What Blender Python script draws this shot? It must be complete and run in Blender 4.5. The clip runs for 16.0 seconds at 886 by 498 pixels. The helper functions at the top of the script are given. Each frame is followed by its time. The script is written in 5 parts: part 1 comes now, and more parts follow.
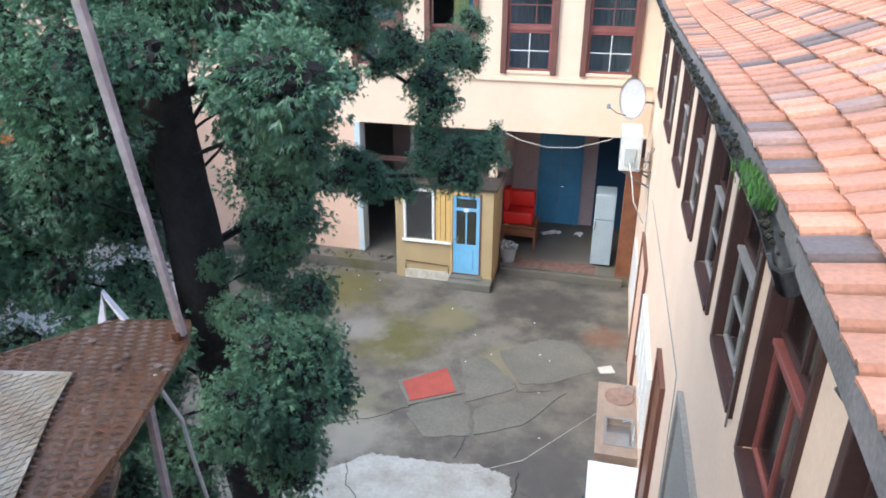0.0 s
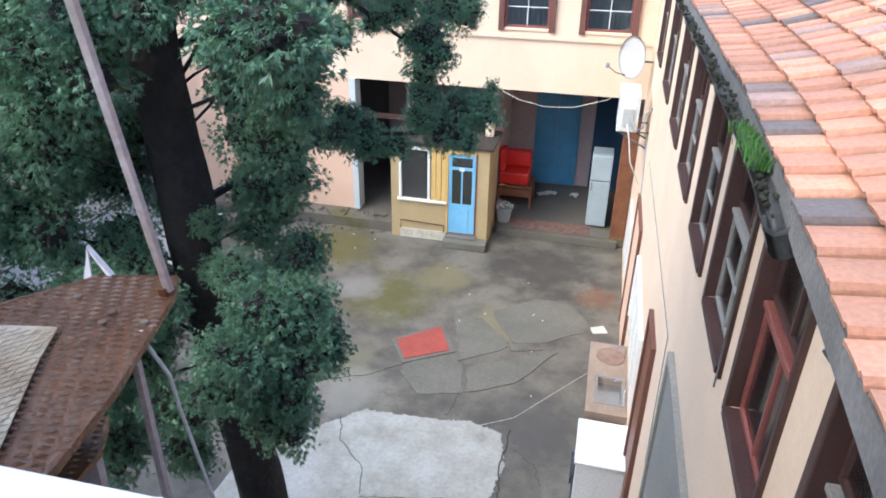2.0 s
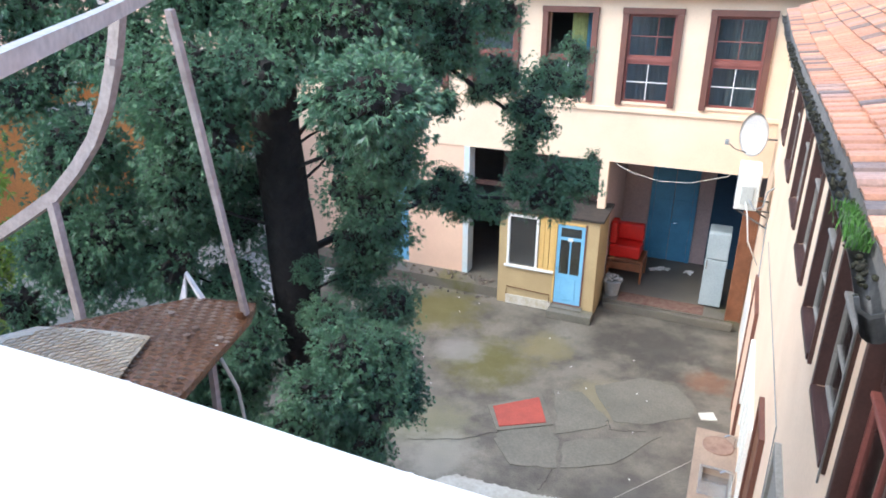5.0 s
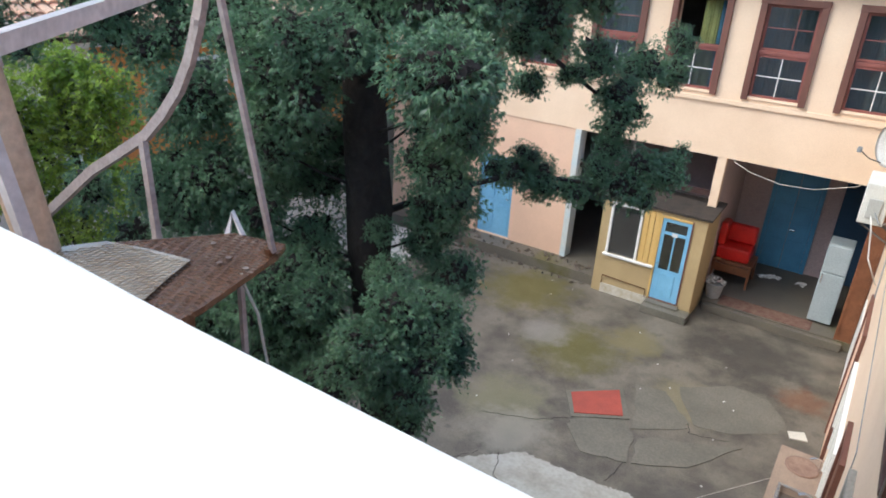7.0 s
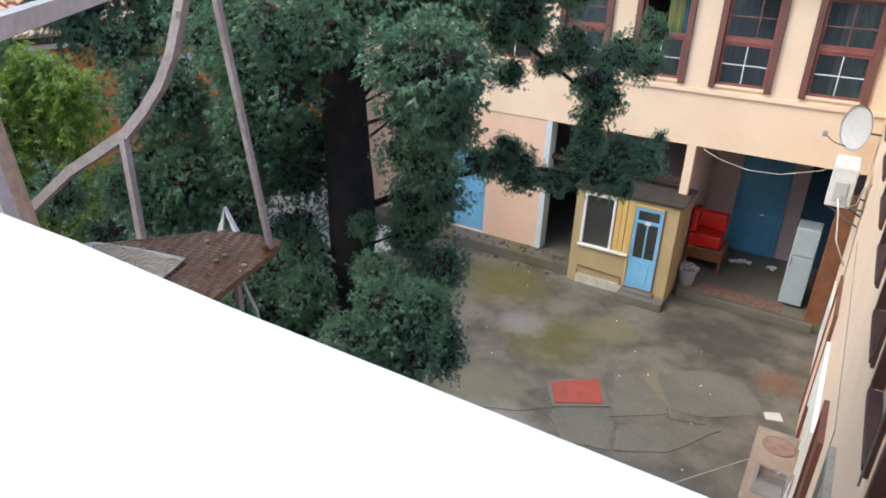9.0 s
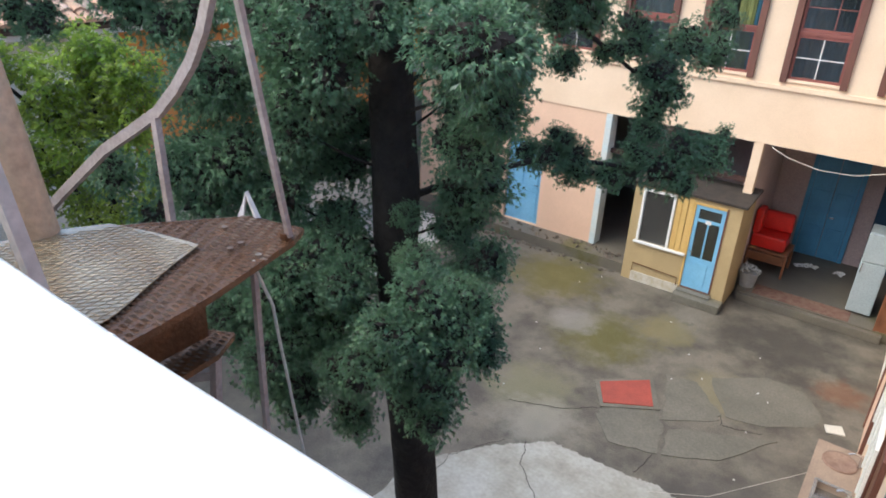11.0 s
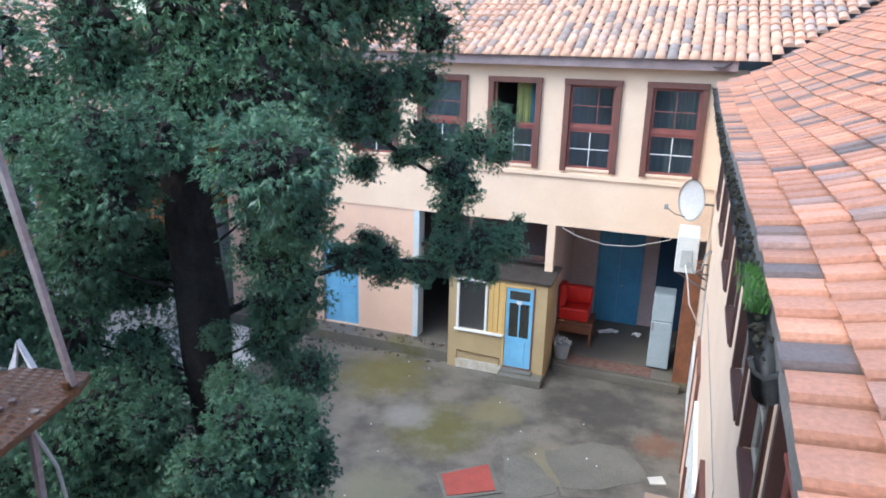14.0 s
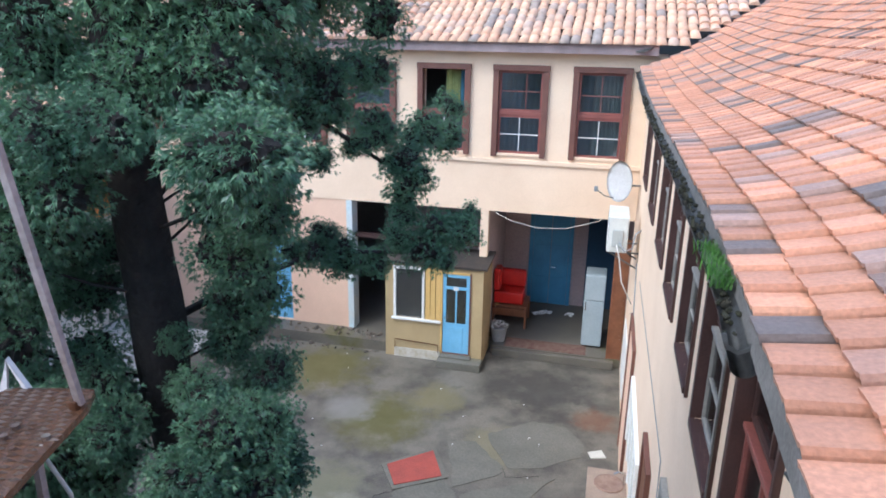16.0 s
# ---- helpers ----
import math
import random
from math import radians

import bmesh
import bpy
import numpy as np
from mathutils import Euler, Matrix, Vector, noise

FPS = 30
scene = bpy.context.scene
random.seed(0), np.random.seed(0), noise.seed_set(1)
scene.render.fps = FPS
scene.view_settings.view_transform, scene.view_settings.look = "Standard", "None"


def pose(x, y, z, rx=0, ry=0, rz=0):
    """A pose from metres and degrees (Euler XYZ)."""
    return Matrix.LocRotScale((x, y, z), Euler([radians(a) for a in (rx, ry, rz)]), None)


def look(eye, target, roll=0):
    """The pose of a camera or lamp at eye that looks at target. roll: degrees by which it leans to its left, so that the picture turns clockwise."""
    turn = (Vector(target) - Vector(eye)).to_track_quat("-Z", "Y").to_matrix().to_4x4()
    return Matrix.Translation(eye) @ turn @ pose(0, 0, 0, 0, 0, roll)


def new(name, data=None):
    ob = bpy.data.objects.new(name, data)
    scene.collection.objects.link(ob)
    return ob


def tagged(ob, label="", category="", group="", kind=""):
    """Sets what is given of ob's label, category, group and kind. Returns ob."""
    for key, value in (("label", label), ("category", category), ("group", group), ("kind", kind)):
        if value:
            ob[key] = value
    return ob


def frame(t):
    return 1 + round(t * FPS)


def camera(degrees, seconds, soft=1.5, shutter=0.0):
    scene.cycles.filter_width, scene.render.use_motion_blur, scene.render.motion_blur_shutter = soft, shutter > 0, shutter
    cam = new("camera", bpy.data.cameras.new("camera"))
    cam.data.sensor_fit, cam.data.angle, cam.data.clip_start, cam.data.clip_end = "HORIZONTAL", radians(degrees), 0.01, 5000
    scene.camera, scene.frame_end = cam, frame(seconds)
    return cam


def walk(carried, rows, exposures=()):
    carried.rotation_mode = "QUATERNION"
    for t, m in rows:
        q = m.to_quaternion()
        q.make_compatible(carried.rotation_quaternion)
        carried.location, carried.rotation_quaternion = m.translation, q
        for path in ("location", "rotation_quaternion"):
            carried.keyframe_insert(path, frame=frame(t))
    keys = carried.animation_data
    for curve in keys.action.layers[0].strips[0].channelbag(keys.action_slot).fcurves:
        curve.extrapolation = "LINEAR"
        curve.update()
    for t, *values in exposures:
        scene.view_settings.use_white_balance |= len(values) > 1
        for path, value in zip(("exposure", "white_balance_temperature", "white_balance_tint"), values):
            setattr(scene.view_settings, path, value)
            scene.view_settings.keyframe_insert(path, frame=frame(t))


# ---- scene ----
cam = camera(66.1, 16.0, soft=1.8)
PATH = [
    (0, (4.312, -1.271, 6.802), (3.878, 0.506, 5.994), 0.2),
    (0.5, (4.29, -1.259, 6.797), (3.934, 0.507, 5.929), -0.3),
    (1, (4.278, -1.259, 6.793), (3.914, 0.494, 5.902), 0.9),
    (1.5, (4.299, -1.258, 6.793), (3.903, 0.468, 5.864), 1.2),
    (2, (4.318, -1.259, 6.795), (3.91, 0.472, 5.88), 1.0),
    (2.5, (4.332, -1.263, 6.794), (3.899, 0.466, 5.887), 0.6),
    (3, (4.348, -1.27, 6.793), (3.882, 0.453, 5.891), -0.1),
    (3.5, (4.362, -1.273, 6.793), (3.81, 0.438, 5.917), 0.1),
    (4, (4.38, -1.278, 6.794), (3.775, 0.429, 5.945), 0.2),
    (4.5, (4.404, -1.293, 6.801), (3.72, 0.406, 5.998), 0.6),
    (5, (4.445, -1.324, 6.806), (3.704, 0.38, 6.067), 0.5),
    (5.2, (4.464, -1.34, 6.803), (3.705, 0.346, 6.041), 1.2),
    (7.3, (4.670, -1.339, 6.840), (3.662, 0.188, 6.032), 3.4),
    (7.5, (4.670, -1.346, 6.841), (3.685, 0.200, 6.041), 4.2),
    (8, (4.638, -1.341, 6.827), (3.695, 0.234, 6.033), 3.6),
    (8.5, (4.627, -1.360, 6.831), (3.724, 0.238, 6.036), 4.1),
    (8.7, (4.617, -1.360, 6.825), (3.708, 0.230, 6.021), 3.1),
    (10.8, (4.587, -1.244, 6.781), (3.568, 0.243, 5.916), 3.5),
    (11, (4.585, -1.243, 6.778), (3.535, 0.231, 5.926), 2.7),
    (11.5, (4.588, -1.251, 6.78), (3.474, 0.21, 5.989), 3.1),
    (12, (4.592, -1.25, 6.791), (3.447, 0.222, 6.067), 3.3),
    (12.5, (4.6, -1.234, 6.8), (3.557, 0.382, 6.249), 3.5),
    (13, (4.622, -1.226, 6.803), (3.806, 0.51, 6.237), 2.3),
    (13.5, (4.621, -1.22, 6.796), (3.927, 0.574, 6.25), 1.1),
    (14, (4.609, -1.23, 6.8), (3.957, 0.575, 6.239), 1.5),
    (14.5, (4.558, -1.239, 6.799), (4.089, 0.591, 6.142), 0.9),
    (15, (4.511, -1.265, 6.798), (4.06, 0.585, 6.187), 1.6),
    (15.5, (4.482, -1.272, 6.796), (3.986, 0.56, 6.164), 0.8),
    (16, (4.443, -1.244, 6.793), (3.998, 0.614, 6.202), 1.1),
]
EXPOSURES = [(0, 1.27, 5800), (5, 1.43, 5900), (7.5, 0.88, 6400), (8.5, 0.88, 6400), (11.5, 1.12, 6500), (12.5, 1.35, 6000), (13.5, 1.12, 5550), (16, 1.0, 5550)]
walk(cam, [(t, look(eye, target, roll)) for t, eye, target, roll in PATH], [(t, e, k, 3) for t, e, k in EXPOSURES])

# ---- world, sun and exposure ----
world = bpy.data.worlds.new("overcast_sky")
scene.world = world
world.use_nodes = True
wn = world.node_tree
sky = wn.nodes.new("ShaderNodeTexSky")
sky.sky_type = 'NISHITA'
sky.sun_disc = False
sky.sun_elevation, sky.sun_rotation = radians(48), radians(228)
sky.air_density, sky.dust_density, sky.ozone_density = 1.0, 2.5, 1.0
bgn = wn.nodes["Background"]
wn.links.new(sky.outputs[0], bgn.inputs[0])
bgn.inputs[1].default_value = 0.21
sun = new("sun", bpy.data.lights.new("sun", 'SUN'))
sun.data.energy, sun.data.angle, sun.data.color = 0.9, radians(60), (1.0, 0.97, 0.93)
sun.matrix_world = look((0, 0, 30), (10, 9, 30 - 15))


# ---- materials ----
def shade(name, base, second=None, size=1.0, rough=0.8, bump=0.15, fine=60.0, metal=0.0, vary=0.0, third=None, spot=0.62, coat=0.0, gritty=0.55):
    """A surface of two or three colours that mingle at one size, with fine grain and relief; vary: from object to object."""
    m = bpy.data.materials.new(name)
    m.use_nodes = True
    nt = m.node_tree
    b = nt.nodes["Principled BSDF"]
    geo = nt.nodes.new("ShaderNodeNewGeometry")
    big = nt.nodes.new("ShaderNodeTexNoise")
    big.inputs["Scale"].default_value, big.inputs["Detail"].default_value, big.inputs["Roughness"].default_value = size, 8, 0.62
    small = nt.nodes.new("ShaderNodeTexNoise")
    small.inputs["Scale"].default_value, small.inputs["Detail"].default_value = fine, 4
    for n in (big, small):
        nt.links.new(geo.outputs["Position"], n.inputs["Vector"])
    ramp = nt.nodes.new("ShaderNodeValToRGB")
    ramp.color_ramp.elements[0].position, ramp.color_ramp.elements[1].position = 0.36, 0.64
    second = second or tuple(c * 0.8 for c in base)
    ramp.color_ramp.elements[0].color, ramp.color_ramp.elements[1].color = (*base, 1), (*second, 1)
    if third:
        e = ramp.color_ramp.elements.new(spot + 0.1)
        e.color = (*third, 1)
        ramp.color_ramp.elements[1].position = spot
    nt.links.new(big.outputs["Fac"], ramp.inputs["Fac"])
    grain = nt.nodes.new("ShaderNodeMix")
    grain.data_type, grain.blend_type = 'RGBA', 'MULTIPLY'
    grain.inputs["Factor"].default_value = gritty
    gr = nt.nodes.new("ShaderNodeMapRange")
    gr.inputs["From Min"].default_value, gr.inputs["From Max"].default_value = 0.3, 0.7
    gr.inputs["To Min"].default_value, gr.inputs["To Max"].default_value = 0.65, 1.15
    nt.links.new(small.outputs["Fac"], gr.inputs["Value"])
    nt.links.new(ramp.outputs["Color"], grain.inputs["A"])
    nt.links.new(gr.outputs["Result"], grain.inputs["B"])
    out = grain.outputs["Result"]
    if vary:
        info = nt.nodes.new("ShaderNodeObjectInfo")
        isl = nt.nodes.new("ShaderNodeMath")
        isl.operation = 'ADD'
        nt.links.new(info.outputs["Random"], isl.inputs[0])
        nt.links.new(geo.outputs["Random Per Island"], isl.inputs[1])
        fr = nt.nodes.new("ShaderNodeMath")
        fr.operation = 'FRACT'
        nt.links.new(isl.outputs[0], fr.inputs[0])
        hsv = nt.nodes.new("ShaderNodeHueSaturation")
        mv = nt.nodes.new("ShaderNodeValToRGB")
        cr = mv.color_ramp
        cr.elements[0].position, cr.elements[0].color = 0.0, (1 - vary, 1 - vary, 1 - vary, 1)
        cr.elements[1].position, cr.elements[1].color = 1.0, (1 + vary * 0.5, 1 + vary * 0.5, 1 + vary * 0.5, 1)
        for at_, val in ((0.11, 1 - vary * 0.8), (0.15, 1 - vary * 0.25), (0.7, 1.0)):
            cr.elements.new(at_).color = (val, val, val, 1)
        nt.links.new(fr.outputs[0], mv.inputs["Fac"])
        nt.links.new(mv.outputs["Color"], hsv.inputs["Value"])
        mh = nt.nodes.new("ShaderNodeMapRange")
        mh.inputs["From Max"].default_value = 0.3
        mh.inputs["To Min"].default_value, mh.inputs["To Max"].default_value = 0.45, 1.05
        nt.links.new(fr.outputs[0], mh.inputs["Value"])
        nt.links.new(mh.outputs["Result"], hsv.inputs["Saturation"])
        nt.links.new(out, hsv.inputs["Color"])
        out = hsv.outputs["Color"]
    nt.links.new(out, b.inputs["Base Color"])
    b.inputs["Roughness"].default_value, b.inputs["Metallic"].default_value = rough, metal
    b.inputs["Coat Weight"].default_value = coat
    if bump:
        bp = nt.nodes.new("ShaderNodeBump")
        bp.inputs["Strength"].default_value, bp.inputs["Distance"].default_value = bump, 0.02
        nt.links.new(small.outputs["Fac"], bp.inputs["Height"])
        nt.links.new(bp.outputs["Normal"], b.inputs["Normal"])
    return m


def glass_sheet(name, tint=(0.58, 0.66, 0.72), gloss=0.12):
    m = bpy.data.materials.new(name)
    m.use_nodes = True
    nt = m.node_tree
    nt.nodes.remove(nt.nodes["Principled BSDF"])
    tr, gl = nt.nodes.new("ShaderNodeBsdfTransparent"), nt.nodes.new("ShaderNodeBsdfGlossy")
    tr.inputs["Color"].default_value, gl.inputs["Roughness"].default_value = (*tint, 1), gloss
    fz, mx = nt.nodes.new("ShaderNodeFresnel"), nt.nodes.new("ShaderNodeMixShader")
    fz.inputs["IOR"].default_value = 2.7
    nt.links.new(fz.outputs[0], mx.inputs[0])
    nt.links.new(tr.outputs[0], mx.inputs[1])
    nt.links.new(gl.outputs[0], mx.inputs[2])
    nt.links.new(mx.outputs[0], nt.nodes["Material Output"].inputs["Surface"])
    return m


PLASTER = shade("peach_plaster", (0.79, 0.61, 0.455), (0.72, 0.54, 0.39), 0.7, 0.9, 0.05, 45, third=(0.66, 0.48, 0.36), spot=0.66, gritty=0.16)
PLASTER_B = shade("pink_plaster", (0.76, 0.52, 0.38), (0.68, 0.46, 0.34), 0.8, 0.9, 0.05, 45, gritty=0.16)
OCHRE = shade("ochre_plaster", (0.46, 0.35, 0.19), (0.40, 0.30, 0.16), 1.6, 0.85, 0.1, 50)
INNER = shade("dim_mauve_wall", (0.60, 0.47, 0.46), (0.50, 0.39, 0.38), 1.1, 0.9, 0.1, 40)
# Grey for room walls, floor and ceiling: their dimness put into the colour.
DARKIN = shade("room_dimness_grey", (0.30, 0.30, 0.31), (0.22, 0.22, 0.23), 1.0, 0.9, 0.0, 30)
BROWN = shade("brown_frame_paint", (0.17, 0.07, 0.05), (0.125, 0.052, 0.04), 3.0, 0.55, 0.15, 70)
DKBROWN = shade("dark_brown_frame_paint", (0.075, 0.035, 0.03), (0.05, 0.025, 0.022), 3.0, 0.5, 0.15, 70)
REDSASH = shade("red_brown_sash_paint", (0.26, 0.085, 0.07), (0.20, 0.065, 0.055), 4.0, 0.5, 0.1, 80)
WHITE = shade("white_paint", (0.80, 0.80, 0.79), (0.74, 0.74, 0.72), 2.0, 0.5, 0.05, 60)
SILL = shade("white_sill_paint", (0.86, 0.86, 0.85), (0.80, 0.80, 0.78), 2.5, 0.6, 0.1, 30)
BLUE = shade("light_blue_paint", (0.22, 0.50, 0.74), (0.17, 0.42, 0.66), 2.0, 0.5, 0.08, 60)
DEEPBLUE = shade("blue_door_paint", (0.11, 0.36, 0.60), (0.085, 0.29, 0.50), 2.0, 0.5, 0.08, 60)
YELLOW = shade("yellow_board_paint", (0.66, 0.45, 0.17), (0.58, 0.38, 0.13), 3.0, 0.6, 0.1, 60)
CONCRETE = shade("wet_mossy_concrete", (0.10, 0.092, 0.082), (0.145, 0.13, 0.105), 0.55, 0.55, 0.3, 35, third=(0.10, 0.095, 0.032), spot=0.58)
PALE = shade("pale_worn_concrete", (0.40, 0.40, 0.385), (0.30, 0.29, 0.255), 1.6, 0.6, 0.1, 18, third=(0.17, 0.17, 0.165), spot=0.60, gritty=0.4)
SLABC = shade("grey_patched_concrete", (0.165, 0.155, 0.13), (0.125, 0.12, 0.10), 1.2, 0.6, 0.3, 30, third=(0.18, 0.16, 0.10), spot=0.62)
HATCH = shade("red_painted_hatch", (0.36, 0.072, 0.052), (0.29, 0.062, 0.048), 3.0, 0.7, 0.2, 50)
TILE = shade("terracotta_flat_tile", (0.57, 0.290, 0.188), (0.48, 0.246, 0.168), 2.5, 0.6, 0.25, 60, vary=0.68, third=(0.36, 0.22, 0.18), spot=0.68)
BARREL = shade("terracotta_barrel_tile", (0.62, 0.36, 0.25), (0.60, 0.42, 0.31), 4.0, 0.8, 0.2, 60, vary=0.5)
ROOFBED = shade("dark_roof_bed", (0.10, 0.06, 0.05), None, 2.0, 0.9, 0.1)
METALG = shade("dull_grey_zinc", (0.20, 0.20, 0.20), (0.11, 0.11, 0.11), 4.0, 0.5, 0.2, 40, 0.4, third=(0.05, 0.05, 0.045))
RUST = shade("rusted_brown_iron", (0.11, 0.050, 0.026), (0.18, 0.08, 0.038), 14.0, 0.24, 0.25, 120, 0.2, third=(0.22, 0.12, 0.07), spot=0.66)
LUG = shade("worn_lug_metal", (0.33, 0.25, 0.20), (0.16, 0.09, 0.06), 16.0, 0.25, 0.1, 120, 0.3)
BARPAINT = shade("weathered_pink_grey_paint", (0.44, 0.36, 0.34), (0.34, 0.27, 0.25), 9.0, 0.6, 0.2, 90)
PALEPAINT = shade("pale_pink_paint", (0.66, 0.60, 0.58), (0.56, 0.50, 0.48), 6.0, 0.5, 0.1)
FADED = shade("wet_worn_gold_paint", (0.46, 0.38, 0.27), (0.24, 0.15, 0.07), 9.0, 0.2, 0.12, 80, third=(0.58, 0.52, 0.42), spot=0.6, coat=0.5)
# Bark colour, also painted into the clump hearts as their inner shade.
BARK_AND_SHADE = shade("dark_bark_and_heart_shade", (0.0228, 0.0182, 0.0169), (0.0390, 0.0312, 0.0273), 7.0, 0.95, 0.8, 30)
CYPRESS = shade("cypress_leaf", (0.094, 0.188, 0.114), (0.172, 0.296, 0.160), 3.4, 0.6, 0.0, 30, vary=0.35)
CITRUS = shade("citrus_leaf", (0.40, 0.50, 0.12), (0.24, 0.38, 0.08), 2.0, 0.5, 0.0, 30, vary=0.5)
REDV = shade("red_vinyl", (0.62, 0.02, 0.015), (0.50, 0.015, 0.012), 3.0, 0.35, 0.05, 40)
WOOD = shade("brown_table_wood", (0.22, 0.09, 0.045), (0.15, 0.06, 0.03), 5.0, 0.45, 0.15, 40)
STONE = shade("tan_sink_stone", (0.34, 0.25, 0.19), (0.27, 0.20, 0.155), 4.0, 0.6, 0.2, 50)
STEEL = shade("stainless_steel", (0.62, 0.63, 0.64), (0.55, 0.56, 0.57), 4.0, 0.25, 0.05, 80, 0.9)
PLASTICW = shade("white_plastic", (0.80, 0.81, 0.82), (0.74, 0.75, 0.76), 3.0, 0.4, 0.03, 40)
FRIDGE = shade("pale_blue_grey_enamel", (0.40, 0.46, 0.49), (0.34, 0.40, 0.43), 2.0, 0.35, 0.03, 40)
# These two imitate sky reflected in panes; the green also serves as curtain.
PANE_SKY = shade("blue_pane_reflection", (0.13, 0.16, 0.20), (0.10, 0.125, 0.16), 3.0, 0.8, 0.1, 30)
DRAPE_AND_SKY = shade("grey_green_drape_and_sky", (0.36, 0.43, 0.41), (0.28, 0.34, 0.32), 3.0, 0.8, 0.1, 30)
GREYDOOR = shade("grey_cement_render", (0.30, 0.28, 0.25), (0.25, 0.235, 0.21), 1.5, 0.85, 0.15, 40)
ORANGE = shade("orange_plaster", (0.72, 0.30, 0.09), (0.62, 0.25, 0.08), 1.0, 0.9, 0.1, 40)
CREAMW = shade("pale_far_plaster", (0.72, 0.70, 0.64), (0.62, 0.60, 0.54), 0.8, 0.9, 0.1, 40)
GRASS = shade("bright_gutter_grass", (0.13, 0.28, 0.06), (0.09, 0.20, 0.045), 6.0, 0.6, 0.0, 40, vary=0.4)
PAPER = shade("white_paper", (0.75, 0.75, 0.74), None, 4.0, 0.8, 0.0)
GREYP = shade("grey_plastic", (0.25, 0.27, 0.29), None, 4.0, 0.5, 0.05)
ROPE = shade("pale_rope", (0.58, 0.55, 0.50), None, 20.0, 0.9, 0.3, 120)
CURTAIN = shade("green_yellow_curtain", (0.34, 0.36, 0.14), (0.26, 0.28, 0.11), 3.0, 0.9, 0.1, 30)
CURTAINB = shade("teal_blue_curtain", (0.10, 0.26, 0.36), (0.08, 0.20, 0.28), 3.0, 0.9, 0.1, 30)


def leafy(m, share=0.25):
    """Lets some light through the leaves."""
    nt = m.node_tree
    b = nt.nodes["Principled BSDF"]
    tl, mx = nt.nodes.new("ShaderNodeBsdfTranslucent"), nt.nodes.new("ShaderNodeMixShader")
    nt.links.new(b.inputs["Base Color"].links[0].from_socket, tl.inputs["Color"])
    mx.inputs[0].default_value = share
    nt.links.new(b.outputs[0], mx.inputs[1])
    nt.links.new(tl.outputs[0], mx.inputs[2])
    nt.links.new(mx.outputs[0], nt.nodes["Material Output"].inputs["Surface"])


for m_ in (CYPRESS, CITRUS, GRASS):
    leafy(m_, {"cypress_leaf": 0.12, "citrus_leaf": 0.45}.get(m_.name, 0.25))
GLASS = glass_sheet("window_glass")


def stained_ground():
    """Courtyard concrete: dark wet areas, moss in patches of their own shape, a rust stain by the east wall, hairline cracks."""
    m = shade("wet_mossy_concrete_yard", (0.070, 0.064, 0.056), (0.175, 0.158, 0.130), 1.3, 0.5, 0.35, 38, third=(0.075, 0.069, 0.062), spot=0.62)
    nt = m.node_tree
    b = nt.nodes["Principled BSDF"]
    col = b.inputs["Base Color"].links[0].from_socket
    geo = nt.nodes.new("ShaderNodeNewGeometry")
    warp = nt.nodes.new("ShaderNodeTexNoise")
    warp.inputs["Scale"].default_value, warp.inputs["Detail"].default_value, warp.inputs["Roughness"].default_value = 2.3, 9, 0.74
    nt.links.new(geo.outputs["Position"], warp.inputs["Vector"])
    stains = (((0.75, 9.4), 1.1, (0.10, 0.092, 0.030), 0.9), ((-1.1, 11.0), 1.3, (0.11, 0.098, 0.030), 0.9), ((1.6, 10.4), 0.7, (0.16, 0.14, 0.07), 0.8), ((0.5, 7.2), 0.9, (0.17, 0.165, 0.10), 0.7),
              ((3.0, 9.0), 0.8, (0.20, 0.18, 0.11), 0.7), ((3.6, 11.3), 1.2, (0.055, 0.05, 0.046), 0.8), ((4.62, 10.35), 0.5, (0.17, 0.07, 0.035), 0.6), ((3.9, 6.4), 0.9, (0.075, 0.07, 0.067), 0.8),
              ((0.1, 9.6), 0.6, (0.22, 0.21, 0.20), 0.7), ((1.0, 6.5), 0.8, (0.24, 0.23, 0.20), 0.7))
    for (x, y), rad, tint, most in stains:
        d = nt.nodes.new("ShaderNodeVectorMath")
        d.operation = 'DISTANCE'
        d.inputs[1].default_value = (x, y, 0)
        nt.links.new(geo.outputs["Position"], d.inputs[0])
        f = nt.nodes.new("ShaderNodeMapRange")
        f.inputs["From Min"].default_value, f.inputs["From Max"].default_value = rad * 1.7, 0.0
        f.inputs["To Min"].default_value, f.inputs["To Max"].default_value = -0.42, 0.34
        nt.links.new(d.outputs["Value"], f.inputs["Value"])
        s = nt.nodes.new("ShaderNodeMath")
        s.operation = 'ADD'
        nt.links.new(f.outputs["Result"], s.inputs[0])
        nt.links.new(warp.outputs["Fac"], s.inputs[1])
        g = nt.nodes.new("ShaderNodeMapRange")
        g.inputs["From Min"].default_value, g.inputs["From Max"].default_value = 0.40, 0.66
        g.inputs["To Max"].default_value = most
        nt.links.new(s.outputs[0], g.inputs["Value"])
        mx = nt.nodes.new("ShaderNodeMix")
        mx.data_type = 'RGBA'
        nt.links.new(g.outputs["Result"], mx.inputs["Factor"])
        nt.links.new(col, mx.inputs["A"])
        mx.inputs["B"].default_value = (*tint, 1)
        col = mx.outputs["Result"]
    nt.links.new(col, b.inputs["Base Color"])
    rough = nt.nodes.new("ShaderNodeMapRange")
    rough.inputs["To Min"].default_value, rough.inputs["To Max"].default_value = 0.3, 0.75
    nt.links.new(warp.outputs["Fac"], rough.inputs["Value"])
    nt.links.new(rough.outputs["Result"], b.inputs["Roughness"])
    return m


YARD = stained_ground()


